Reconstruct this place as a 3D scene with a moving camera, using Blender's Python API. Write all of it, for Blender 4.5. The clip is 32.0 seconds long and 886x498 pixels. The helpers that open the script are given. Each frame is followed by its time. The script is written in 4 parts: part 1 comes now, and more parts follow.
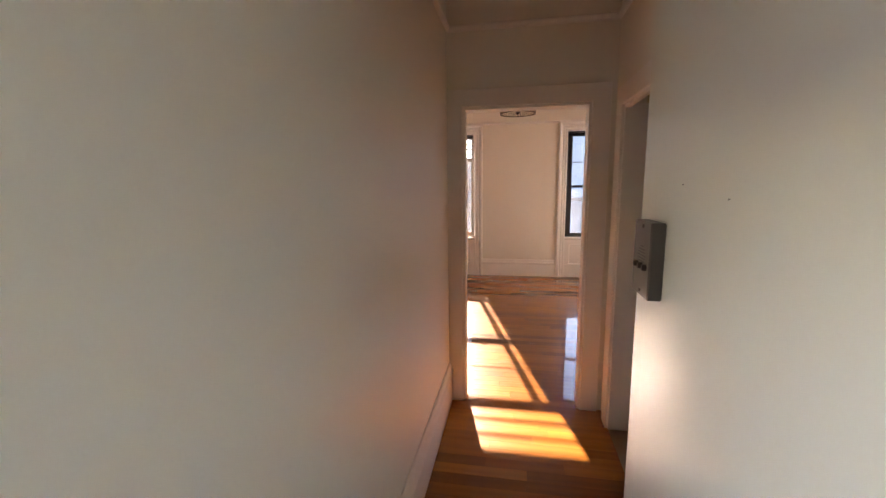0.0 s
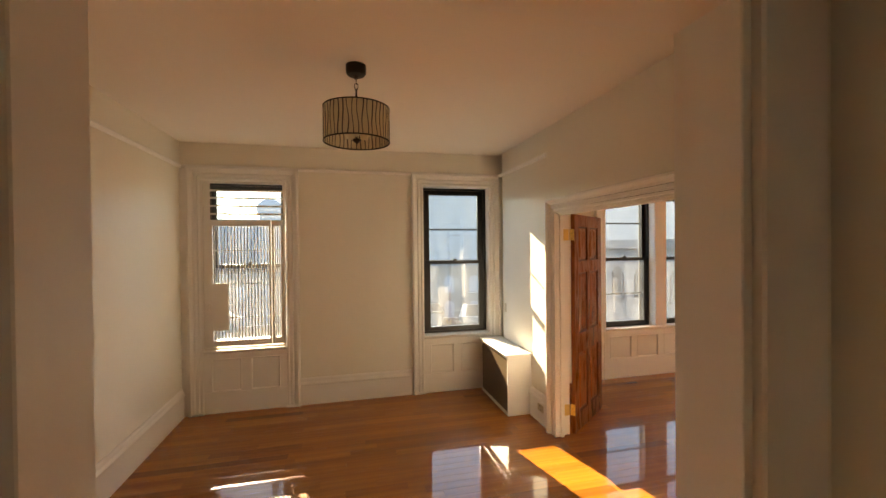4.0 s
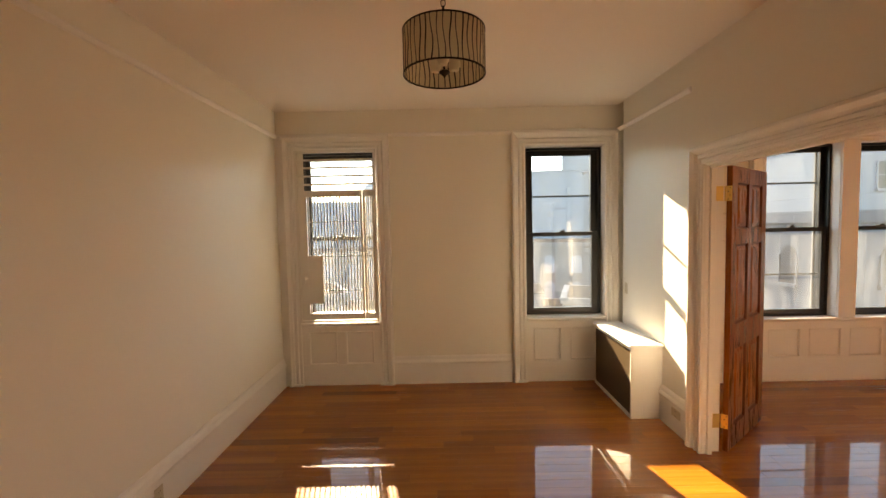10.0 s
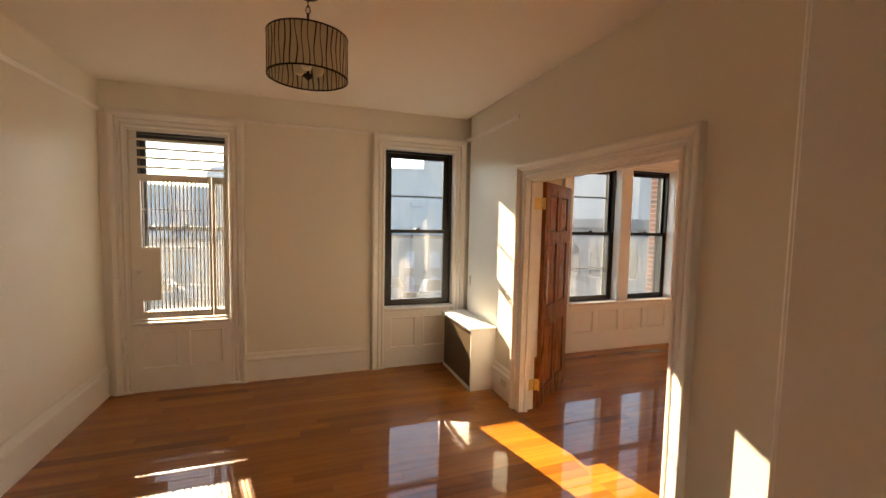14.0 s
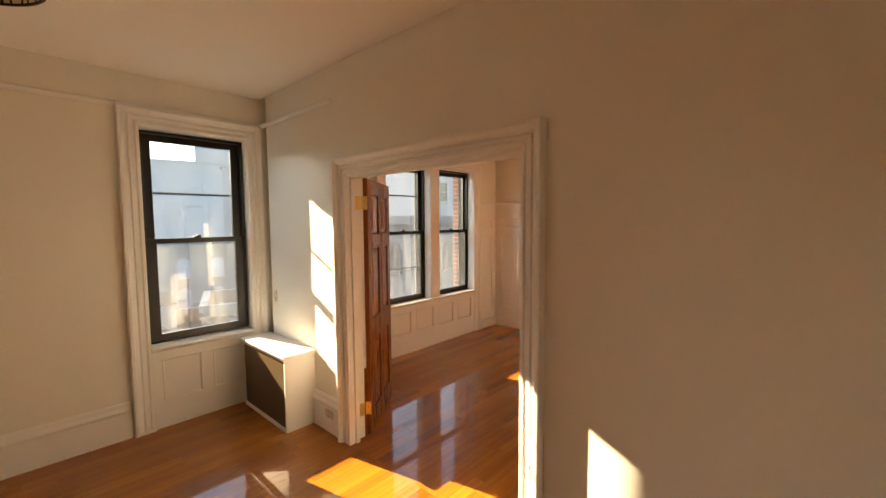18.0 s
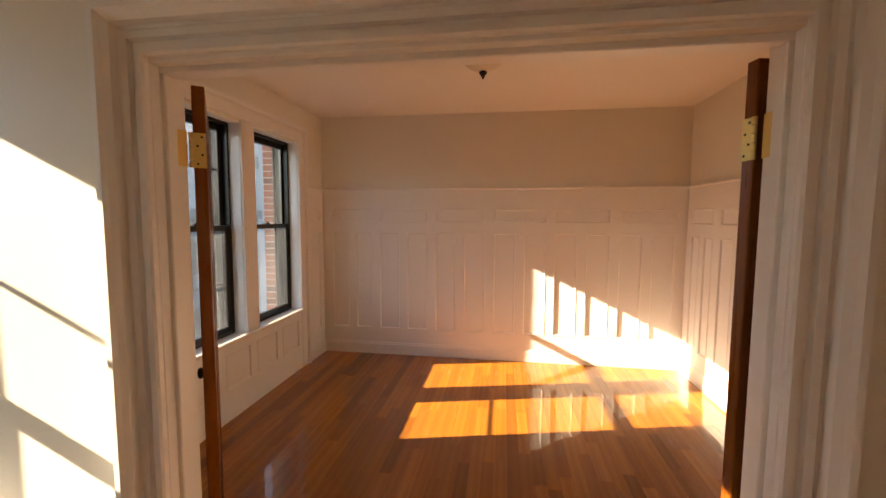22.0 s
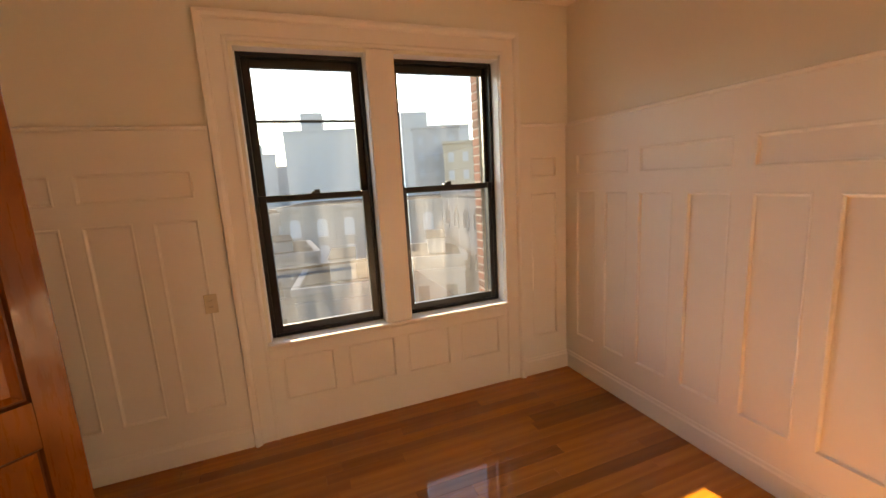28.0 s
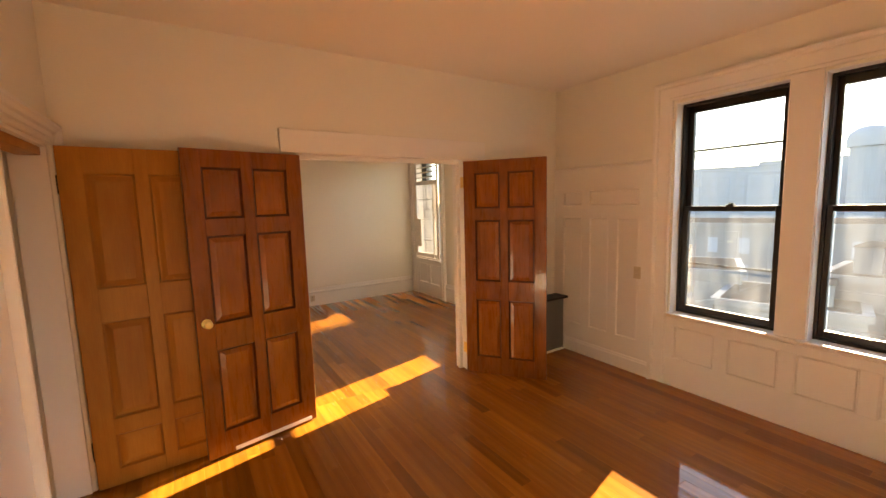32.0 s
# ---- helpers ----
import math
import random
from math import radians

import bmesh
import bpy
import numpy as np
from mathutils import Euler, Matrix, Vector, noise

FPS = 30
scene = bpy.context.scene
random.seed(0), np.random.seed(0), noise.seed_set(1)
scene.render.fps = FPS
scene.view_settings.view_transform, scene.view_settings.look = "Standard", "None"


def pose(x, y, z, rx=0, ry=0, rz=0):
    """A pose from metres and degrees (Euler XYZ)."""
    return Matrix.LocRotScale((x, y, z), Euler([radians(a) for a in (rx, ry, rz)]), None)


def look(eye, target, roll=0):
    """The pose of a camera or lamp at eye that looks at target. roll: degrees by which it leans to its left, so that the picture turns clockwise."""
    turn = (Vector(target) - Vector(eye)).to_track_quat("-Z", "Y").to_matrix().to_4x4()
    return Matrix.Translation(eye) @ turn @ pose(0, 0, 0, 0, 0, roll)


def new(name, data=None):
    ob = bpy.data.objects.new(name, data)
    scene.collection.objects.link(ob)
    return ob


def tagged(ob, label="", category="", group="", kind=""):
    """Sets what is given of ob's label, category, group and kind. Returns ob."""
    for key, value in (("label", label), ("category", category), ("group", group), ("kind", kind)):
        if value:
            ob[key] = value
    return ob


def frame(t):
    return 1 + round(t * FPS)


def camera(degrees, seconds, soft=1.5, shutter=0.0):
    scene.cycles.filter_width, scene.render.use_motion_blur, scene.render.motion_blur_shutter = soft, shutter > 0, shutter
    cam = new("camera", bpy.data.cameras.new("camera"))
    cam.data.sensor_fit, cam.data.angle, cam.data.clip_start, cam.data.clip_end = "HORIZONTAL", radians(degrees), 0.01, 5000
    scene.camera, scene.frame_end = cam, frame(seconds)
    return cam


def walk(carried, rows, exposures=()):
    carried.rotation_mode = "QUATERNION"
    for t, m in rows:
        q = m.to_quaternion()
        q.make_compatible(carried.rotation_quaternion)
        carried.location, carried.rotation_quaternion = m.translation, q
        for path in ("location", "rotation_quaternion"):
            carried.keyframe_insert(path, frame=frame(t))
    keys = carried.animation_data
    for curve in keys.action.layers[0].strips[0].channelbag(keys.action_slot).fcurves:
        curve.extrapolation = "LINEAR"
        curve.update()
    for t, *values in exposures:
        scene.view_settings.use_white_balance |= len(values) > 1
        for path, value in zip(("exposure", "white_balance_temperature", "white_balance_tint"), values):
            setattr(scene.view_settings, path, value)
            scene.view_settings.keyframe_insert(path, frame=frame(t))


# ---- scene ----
cam = camera(95.3, 32.0)
PATH = [
    (0, (-0.009, -0.331, 1.618), (-0.352, 1.614, 1.306), -0.7),
    (0.5, (-0.067, -0.096, 1.626), (-0.077, 1.882, 1.332), -0.3),
    (1, (-0.048, 0.223, 1.645), (0.085, 2.199, 1.364), -0.2),
    (1.5, (-0.106, 0.587, 1.651), (0.171, 2.55, 1.391), 0.4),
    (2, (-0.117, 0.929, 1.646), (0.244, 2.883, 1.419), 0.1),
    (2.5, (-0.122, 1.272, 1.67), (0.254, 3.229, 1.509), -0.2),
    (4.5, (-0.043, 2.259, 1.794), (0.503, 4.183, 1.785), -0.9),
    (5, (-0.037, 2.355, 1.768), (0.568, 4.252, 1.582), -0.5),
    (5.5, (-0.1, 2.347, 1.666), (0.478, 4.168, 1.076), 0.9),
    (6, (-0.111, 2.39, 1.55), (0.399, 4.052, 0.562), 2.2),
    (6.5, (-0.121, 2.401, 1.511), (0.313, 3.899, 0.259), 2.9),
    (7, (-0.098, 2.415, 1.522), (0.254, 3.844, 0.169), 1.7),
    (7.5, (-0.042, 2.407, 1.508), (0.258, 4.039, 0.392), -0.0),
    (8, (-0.057, 2.396, 1.608), (0.281, 4.27, 0.997), -0.5),
    (8.5, (-0.078, 2.378, 1.712), (0.3, 4.333, 1.527), -0.9),
    (9, (-0.077, 2.394, 1.737), (0.31, 4.356, 1.724), -1.2),
    (9.5, (-0.075, 2.469, 1.698), (0.219, 4.447, 1.68), -1.2),
    (10, (0.0, 2.605, 1.68), (-0.007, 4.602, 1.568), -1.2),
    (10.5, (0.032, 2.691, 1.638), (-0.367, 4.642, 1.448), -1.3),
    (11, (-0.048, 2.801, 1.617), (-0.784, 4.646, 1.384), -1.3),
    (11.5, (-0.131, 2.717, 1.512), (-1.124, 4.442, 1.313), -1.2),
    (12, (0.017, 2.738, 1.527), (-0.779, 4.56, 1.313), -1.7),
    (12.5, (0.019, 2.643, 1.634), (0.115, 4.638, 1.522), -1.1),
    (13, (0.031, 2.512, 1.751), (0.68, 4.404, 1.765), -0.1),
    (13.5, (0.006, 2.394, 1.727), (0.664, 4.282, 1.694), 0.8),
    (15.5, (-0.07, 2.335, 1.656), (0.621, 4.17, 1.262), 0.1),
    (16, (-0.121, 2.475, 1.683), (0.717, 4.277, 1.455), -0.1),
    (16.5, (-0.094, 2.577, 1.704), (0.834, 4.343, 1.562), -0.0),
    (17, (0.011, 2.727, 1.728), (1.061, 4.425, 1.62), -0.2),
    (17.5, (0.086, 2.855, 1.706), (1.351, 4.4, 1.594), -0.7),
    (18, (0.087, 2.875, 1.73), (1.556, 4.224, 1.589), -0.4),
    (18.5, (0.067, 2.948, 1.732), (1.654, 4.155, 1.574), 0.5),
    (19, (0.045, 3.012, 1.716), (1.679, 4.153, 1.553), 1.3),
    (19.5, (0.108, 3.181, 1.683), (1.766, 4.287, 1.512), 1.6),
    (20, (0.196, 3.49, 1.688), (1.906, 4.51, 1.501), 1.2),
    (20.5, (0.281, 3.813, 1.682), (2.077, 4.67, 1.487), 1.0),
    (21, (0.455, 4.053, 1.681), (2.327, 4.726, 1.477), 0.8),
    (21.5, (0.698, 4.31, 1.693), (2.628, 4.798, 1.498), 0.5),
    (22, (0.883, 4.534, 1.674), (2.854, 4.832, 1.515), 0.3),
    (22.5, (1.066, 4.647, 1.72), (3.055, 4.777, 1.557), 1.3),
    (23, (1.291, 4.694, 1.551), (3.229, 4.789, 1.068), 1.9),
    (23.5, (1.273, 4.802, 1.434), (3.091, 4.785, 0.601), 1.7),
    (24, (1.238, 4.829, 1.438), (3.02, 4.8, 0.529), 1.1),
    (24.5, (1.321, 4.699, 1.515), (3.193, 4.834, 0.824), -0.8),
    (25, (1.457, 4.663, 1.632), (3.352, 5.091, 1.159), -2.2),
    (25.5, (1.706, 4.645, 1.646), (3.526, 5.339, 1.193), -3.3),
    (26, (2.053, 4.605, 1.638), (3.765, 5.553, 1.227), -3.5),
    (26.5, (2.349, 4.478, 1.653), (3.889, 5.71, 1.318), -3.1),
    (28.5, (3.841, 3.904, 1.61), (4.195, 5.845, 1.285), -4.2),
    (29, (4.175, 3.775, 1.582), (4.178, 5.756, 1.306), -4.6),
    (29.5, (4.522, 3.662, 1.633), (4.159, 5.614, 1.392), -3.6),
    (30, (4.807, 3.658, 1.62), (4.146, 5.537, 1.449), -1.9),
    (30.5, (4.99, 3.562, 1.616), (3.957, 5.265, 1.442), -1.7),
    (31, (5.051, 3.485, 1.671), (3.75, 4.988, 1.449), -2.4),
    (31.5, (5.077, 3.348, 1.681), (3.576, 4.642, 1.412), -1.4),
    (32, (5.156, 3.192, 1.678), (3.477, 4.255, 1.452), -1.6),
]
EXPOSURES = [(0, 4.68, 8900, 26), (1, 5.25, 9700, 20), (1.6, 5.22, 10400, 11), (2, 5.26, 14300, 3), (2.5, 4.6, 13625, 7), (5, 4.2, 11888, 13), (6, 4.1, 13000, 17), (7, 4.18, 10796, 12), (8, 3.97, 11797, 13), (9, 4.2, 12009, 13), (11.7, 4.25, 14011, 14), (13, 4.15, 12616, 14), (15, 4.12, 12009, 13), (18, 4.26, 12992, 14), (20, 4.14, 12992, 15), (22, 3.86, 10917, 14), (23, 3.98, 9795, 12), (24, 3.83, 9410, 12), (26, 3.79, 10907, 13), (29, 4.26, 14788, 15), (31, 4.38, 12374, 13), (32, 4.4, 12859, 14)]
walk(cam, [(t, look(eye, target, roll)) for t, eye, target, roll in PATH], EXPOSURES)

# ---- world and sun ----
SUN_WAY = Vector((0.241, -1.0, -0.472)).normalized()
world = bpy.data.worlds.new("sky")
scene.world = world
world.use_nodes = True
wn = world.node_tree
bg = wn.nodes["Background"]
sky = wn.nodes.new("ShaderNodeTexSky")
sky.sky_type = "NISHITA"
sky.sun_disc = False
sky.sun_elevation = math.asin(-SUN_WAY.z)
sky.sun_rotation = math.atan2(-SUN_WAY.x, -SUN_WAY.y)
sky.altitude = 30
sky.air_density = 1.0
sky.dust_density = 0.1
sky.ozone_density = 2.5
wn.links.new(sky.outputs[0], bg.inputs[0])
bg.inputs[1].default_value = 0.15
sun = new("sun", bpy.data.lights.new("sun", "SUN"))
sun.data.energy = 1.75
sun.data.angle = radians(0.4)
sun.data.color = (1.0, 0.97, 0.93)
sun.matrix_world = look((0, 40, 20), Vector((0, 40, 20)) + SUN_WAY)


# ---- materials ----
def mat(name, color, rough=0.5, metal=0.0, spec=0.5):
    m = bpy.data.materials.new(name)
    m.use_nodes = True
    b = m.node_tree.nodes["Principled BSDF"]
    b.inputs["Base Color"].default_value = (*color, 1)
    b.inputs["Roughness"].default_value = rough
    b.inputs["Metallic"].default_value = metal
    b.inputs["Specular IOR Level"].default_value = spec
    return m


class Nodes:
    """Short hand for the nodes of one material."""

    def __init__(self, m):
        self.t = m.node_tree
        self.b = self.t.nodes["Principled BSDF"]

    def add(self, kind, **sockets):
        n = self.t.nodes.new(kind)
        for k, v in sockets.items():
            n.inputs[k.replace("_", " ")].default_value = v
        return n

    def link(self, a, b):
        self.t.links.new(a, b)

    def coords(self, scale=(1, 1, 1), space="Object"):
        tc = self.add("ShaderNodeTexCoord")
        mp = self.add("ShaderNodeMapping")
        mp.inputs["Scale"].default_value = scale
        self.link(tc.outputs[space], mp.inputs["Vector"])
        return mp.outputs[0]

    def noise(self, vec, scale, detail=4.0, rough=0.55):
        n = self.add("ShaderNodeTexNoise", Scale=scale, Detail=detail, Roughness=rough)
        self.link(vec, n.inputs["Vector"])
        return n.outputs["Fac"]

    def ramp(self, fac, stops):
        r = self.add("ShaderNodeValToRGB")
        e = r.color_ramp.elements
        while len(e) < len(stops):
            e.new(0.5)
        for el, (p, c) in zip(e, stops):
            el.position, el.color = p, (*c, 1)
        self.link(fac, r.inputs[0])
        return r.outputs[0]

    def mix(self, fac, a, b, mode="MIX"):
        n = self.t.nodes.new("ShaderNodeMix")
        n.data_type, n.blend_type = "RGBA", mode
        for sock, v in ((0, fac), (6, a), (7, b)):
            if isinstance(v, (int, float)):
                n.inputs[sock].default_value = v
            elif isinstance(v, tuple):
                n.inputs[sock].default_value = (*v, 1)
            else:
                self.link(v, n.inputs[sock])
        return n.outputs[2]

    def span(self, fac, lo, hi):
        n = self.add("ShaderNodeMapRange")
        n.inputs[3].default_value, n.inputs[4].default_value = lo, hi
        self.link(fac, n.inputs[0])
        return n.outputs[0]

    def bump(self, height, strength=0.2, distance=0.002):
        n = self.add("ShaderNodeBump", Strength=strength, Distance=distance)
        self.link(height, n.inputs["Height"])
        self.link(n.outputs[0], self.b.inputs["Normal"])


def paint(name, color, rough, relief=0.12, mottled=0.012, spec=0.5):
    """Brushed or rolled house paint with a slight unevenness at two scales."""
    m = mat(name, color, rough, 0.0, spec)
    n = Nodes(m)
    v = n.coords()
    big, fine = n.noise(v, 0.9, 2), n.noise(v, 130.0, 2)
    dark = tuple(c * (1 - mottled * 2) for c in color)
    n.link(n.mix(n.span(big, 0.0, 1.0), dark, color), n.b.inputs["Base Color"])
    n.link(n.span(n.noise(v, 3.0, 2), rough - 0.03, rough + 0.03), n.b.inputs["Roughness"])
    n.bump(n.mix(0.3, fine, n.noise(v, 18.0, 2)), relief, 0.0012)
    return m


WALL = paint("wall_paint", (0.855, 0.838, 0.765), 0.38, spec=0.27)
TRIM = paint("trim_paint", (0.88, 0.87, 0.845), 0.33, spec=0.38)
CEIL = paint("ceiling_paint", (0.90, 0.87, 0.82), 0.7)
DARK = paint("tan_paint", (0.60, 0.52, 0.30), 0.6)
BLACK = mat("black_window_enamel", (0.012, 0.012, 0.013), 0.32)
BRASS = mat("brass", (0.88, 0.66, 0.27), 0.34, 1.0)
STEEL = mat("brushed_steel", (0.13, 0.12, 0.11), 0.38, 1.0)
BRONZE = mat("dark_bronze", (0.03, 0.022, 0.018), 0.45, 0.6)
IVORY = mat("ivory_plastic", (0.62, 0.56, 0.44), 0.35)
GATE = paint("gate_enamel", (0.80, 0.78, 0.74), 0.4, 0.1)
MESHM = mat("brown_sheet_metal", (0.12, 0.08, 0.042), 0.42, 0.3)


def wood(name, light, dark, rough, grain=(0.9, 9.0, 9.0), by="object", coat=0.0, spread=0.5, soft=0.5, relief=0.05, blotch=0.0, wavy=0.0):
    m = mat(name, light, rough)
    n = Nodes(m)
    tc = n.add("ShaderNodeTexCoord")
    if by == "object":
        rnd = n.add("ShaderNodeObjectInfo").outputs["Random"]
    else:
        rnd = n.add("ShaderNodeNewGeometry").outputs["Random Per Island"]
    shift = n.add("ShaderNodeVectorMath")
    shift.operation = "MULTIPLY_ADD"
    comb = n.add("ShaderNodeCombineXYZ")
    for k in range(3):
        n.link(rnd, comb.inputs[k])
    n.link(comb.outputs[0], shift.inputs[0])
    shift.inputs[1].default_value = (37.0, 53.0, 91.0)
    n.link(tc.outputs["Object"], shift.inputs[2])
    mp = n.add("ShaderNodeMapping")
    mp.inputs["Scale"].default_value = grain
    n.link(shift.outputs[0], mp.inputs["Vector"])
    rings = n.add("ShaderNodeTexWave", Scale=0.55, Distortion=7.0, Detail=3.0)
    rings.inputs["Detail Scale"].default_value = 0.8
    rings.bands_direction = "Y"
    n.link(mp.outputs[0], rings.inputs["Vector"])
    fine = n.noise(mp.outputs[0], 6.0, 5, 0.65)
    mp3 = n.add("ShaderNodeMapping")
    mp3.inputs["Scale"].default_value = tuple(v * (1.6 if v < 2 else 4.5) for v in grain)
    n.link(shift.outputs[0], mp3.inputs["Vector"])
    fibre = n.noise(mp3.outputs[0], 7.0, 3, 0.6)
    g = n.span(n.mix(0.38, n.mix(0.55, rings.outputs["Fac"], fine), fibre), 0.5 - soft / 2, 0.5 + soft / 2)
    col = n.mix(g, light, dark)
    if blotch:
        mp2 = n.add("ShaderNodeMapping")
        mp2.inputs["Scale"].default_value = (9.0, 9.0, 3.0)
        n.link(shift.outputs[0], mp2.inputs["Vector"])
        patch = n.ramp(n.noise(mp2.outputs[0], 1.3, 4), [(0.36, (0, 0, 0)), (0.66, (blotch, blotch, blotch))])
        col = n.mix(patch, col, dark)
    grey = lambda v: (v, v * (0.98 if v < 1 else 1.02), v)
    tone = n.ramp(rnd, [(0.0, grey(1 - 1.0 * spread)), (0.09, grey(1 - 0.8 * spread)), (0.15, grey(1 - 0.4 * spread)), (0.55, grey(1.0)), (1.0, grey(1 + 0.55 * spread))])
    n.link(n.mix(1.0, col, tone, "MULTIPLY"), n.b.inputs["Base Color"])
    n.link(n.span(fine, rough - 0.04, rough + 0.08), n.b.inputs["Roughness"])
    n.b.inputs["Coat Weight"].default_value = coat
    n.b.inputs["Coat Roughness"].default_value = 0.055
    n.b.inputs["Specular IOR Level"].default_value = 0.08 if wavy else 0.25
    n.bump(g, relief, 0.001)
    if wavy:
        b2 = n.add("ShaderNodeBump", Strength=wavy, Distance=0.004)
        n.link(n.noise(shift.outputs[0], 9.0, 2), b2.inputs["Height"])
        n.link(b2.outputs[0], n.b.inputs["Coat Normal"])
        n.b.inputs["Coat Roughness"].default_value = 0.03
        n.b.inputs["Coat IOR"].default_value = 1.5
    return m


OAK = wood("oak_plank", (0.53, 0.194, 0.036), (0.24, 0.076, 0.013), 0.24, coat=0.8, spread=0.40, wavy=0.015, soft=0.72)
OAKS = wood("oak_planks_joined", (0.53, 0.194, 0.036), (0.24, 0.076, 0.013), 0.24, by="island", coat=0.8, spread=0.40, wavy=0.015, soft=0.72)
STAIN = wood("stained_pine", (0.44, 0.142, 0.026), (0.20, 0.052, 0.009), 0.26, (8.0, 8.0, 0.7), coat=0.5, spread=0.2, soft=0.26, blotch=0.75, relief=0.02)
# darker grooves: stain gathered there, plus groove shade put into the colour
STAIN_DEEP = wood("stained_pine_shaded_grooves", (0.15, 0.040, 0.009), (0.075, 0.019, 0.005), 0.3, (8.0, 8.0, 0.7), spread=0.1, soft=0.3)
PINE = wood("clear_pine", (0.54, 0.25, 0.064), (0.28, 0.094, 0.017), 0.4, (7.0, 7.0, 0.9), spread=0.15, soft=1.1, blotch=0.3)
PINE_DEEP = wood("clear_pine_grooves", (0.48, 0.21, 0.052), (0.26, 0.09, 0.017), 0.45, (5.0, 5.0, 0.7), spread=0.1)


def dusty_glass(name, dusty):
    """Thin pane tinted to dim and blue the outdoors, with a film of street dust."""
    m = bpy.data.materials.new(name)
    m.use_nodes = True
    t = m.node_tree
    t.nodes.clear()
    out = t.nodes.new("ShaderNodeOutputMaterial")
    clear, gloss, dust = t.nodes.new("ShaderNodeBsdfTransparent"), t.nodes.new("ShaderNodeBsdfGlossy"), t.nodes.new("ShaderNodeBsdfTranslucent")
    clear.inputs[0].default_value = (0.22, 0.25, 0.29, 1)
    gloss.inputs["Roughness"].default_value = 0.015
    dust.inputs[0].default_value = (0.75, 0.78, 0.8, 1)
    lw = t.nodes.new("ShaderNodeLayerWeight")
    lw.inputs[0].default_value = 0.5
    pw = t.nodes.new("ShaderNodeMath")
    pw.operation = "POWER"
    pw.inputs[1].default_value = 5.0
    fr = t.nodes.new("ShaderNodeMath")
    fr.operation = "MULTIPLY_ADD"
    fr.inputs[1].default_value, fr.inputs[2].default_value = 0.8, 0.06
    t.links.new(lw.outputs["Facing"], pw.inputs[0])
    t.links.new(pw.outputs[0], fr.inputs[0])
    a, b = t.nodes.new("ShaderNodeMixShader"), t.nodes.new("ShaderNodeMixShader")
    tc = t.nodes.new("ShaderNodeTexCoord")
    mp = t.nodes.new("ShaderNodeMapping")
    mp.inputs["Scale"].default_value = (6.5, 6.5, 0.9)
    nz = t.nodes.new("ShaderNodeTexNoise")
    nz.inputs["Scale"].default_value = 1.6
    nz.inputs["Detail"].default_value = 5.0
    mr = t.nodes.new("ShaderNodeMapRange")
    mr.inputs[1].default_value, mr.inputs[2].default_value = 0.35, 0.75
    mr.inputs[3].default_value, mr.inputs[4].default_value = dusty * 0.4, dusty * 1.8
    t.links.new(tc.outputs["Object"], mp.inputs[0])
    t.links.new(mp.outputs[0], nz.inputs["Vector"])
    t.links.new(nz.outputs["Fac"], mr.inputs[0])
    t.links.new(mr.outputs[0], a.inputs[0])
    t.links.new(clear.outputs[0], a.inputs[1])
    t.links.new(dust.outputs[0], a.inputs[2])
    t.links.new(fr.outputs[0], b.inputs[0])
    t.links.new(a.outputs[0], b.inputs[1])
    t.links.new(gloss.outputs[0], b.inputs[2])
    t.links.new(b.outputs[0], out.inputs[0])
    return m


GLASS = dusty_glass("tinted_glass", 0.014)
GLASS_LOW = dusty_glass("dusty_glass", 0.03)


# ---- helpers for meshes ----
def box(bm, x0, x1, y0, y1, z0, z1):
    vs = [bm.verts.new((x, y, z)) for x in (x0, x1) for y in (y0, y1) for z in (z0, z1)]
    for f in ((0, 1, 3, 2), (4, 6, 7, 5), (0, 4, 5, 1), (2, 3, 7, 6), (0, 2, 6, 4), (1, 5, 7, 3)):
        bm.faces.new([vs[k] for k in f])
    return vs


def chamfered(bm, x0, x1, y0, y1, z0, z1, c=0.003):
    """A box with its edges broken."""
    b = bmesh.new()
    box(b, x0, x1, y0, y1, z0, z1)
    bmesh.ops.recalc_face_normals(b, faces=b.faces)
    bmesh.ops.bevel(b, geom=b.edges[:], offset=c, segments=1, affect="EDGES")
    me = bpy.data.meshes.new("tmp")
    b.to_mesh(me)
    b.free()
    bm.from_mesh(me)
    bpy.data.meshes.remove(me)


def lathe(bm, rings, seg=24, at=(0, 0, 0), axis="z", cap=True):
    """A turned shape; rings are (radius, height)."""
    loops = []
    for r, h in rings:
        lp = []
        for k in range(seg):
            a = 2 * math.pi * k / seg
            p = (r * math.cos(a), r * math.sin(a), h)
            p = {"z": p, "y": (p[0], p[2], p[1]), "x": (p[2], p[0], p[1])}[axis]
            lp.append(bm.verts.new(Vector(p) + Vector(at)))
        loops.append(lp)
    for a, b in zip(loops, loops[1:]):
        for k in range(seg):
            bm.faces.new((a[k], a[(k + 1) % seg], b[(k + 1) % seg], b[k]))
    if cap:
        bm.faces.new(loops[0])
        bm.faces.new(loops[-1])


def finish(name, bm, material, smooth=False):
    bmesh.ops.recalc_face_normals(bm, faces=bm.faces)
    me = bpy.data.meshes.new(name)
    bm.to_mesh(me)
    bm.free()
    me.materials.append(material)
    if smooth:
        me.shade_smooth()
        me.set_sharp_from_angle(angle=radians(35))
    return me


def part(name, bm, material, parent=None, label="", smooth=False):
    ob = new(name, finish(name, bm, material, smooth))
    if parent:
        ob.parent = parent
    if label:
        ob["label"] = label
    return ob


def thing(name, label, category, group="", kind="", at=(0, 0, 0)):
    ob = new(name)
    ob.empty_display_size = 0.1
    ob.location = at
    return tagged(ob, label, category, group, kind)


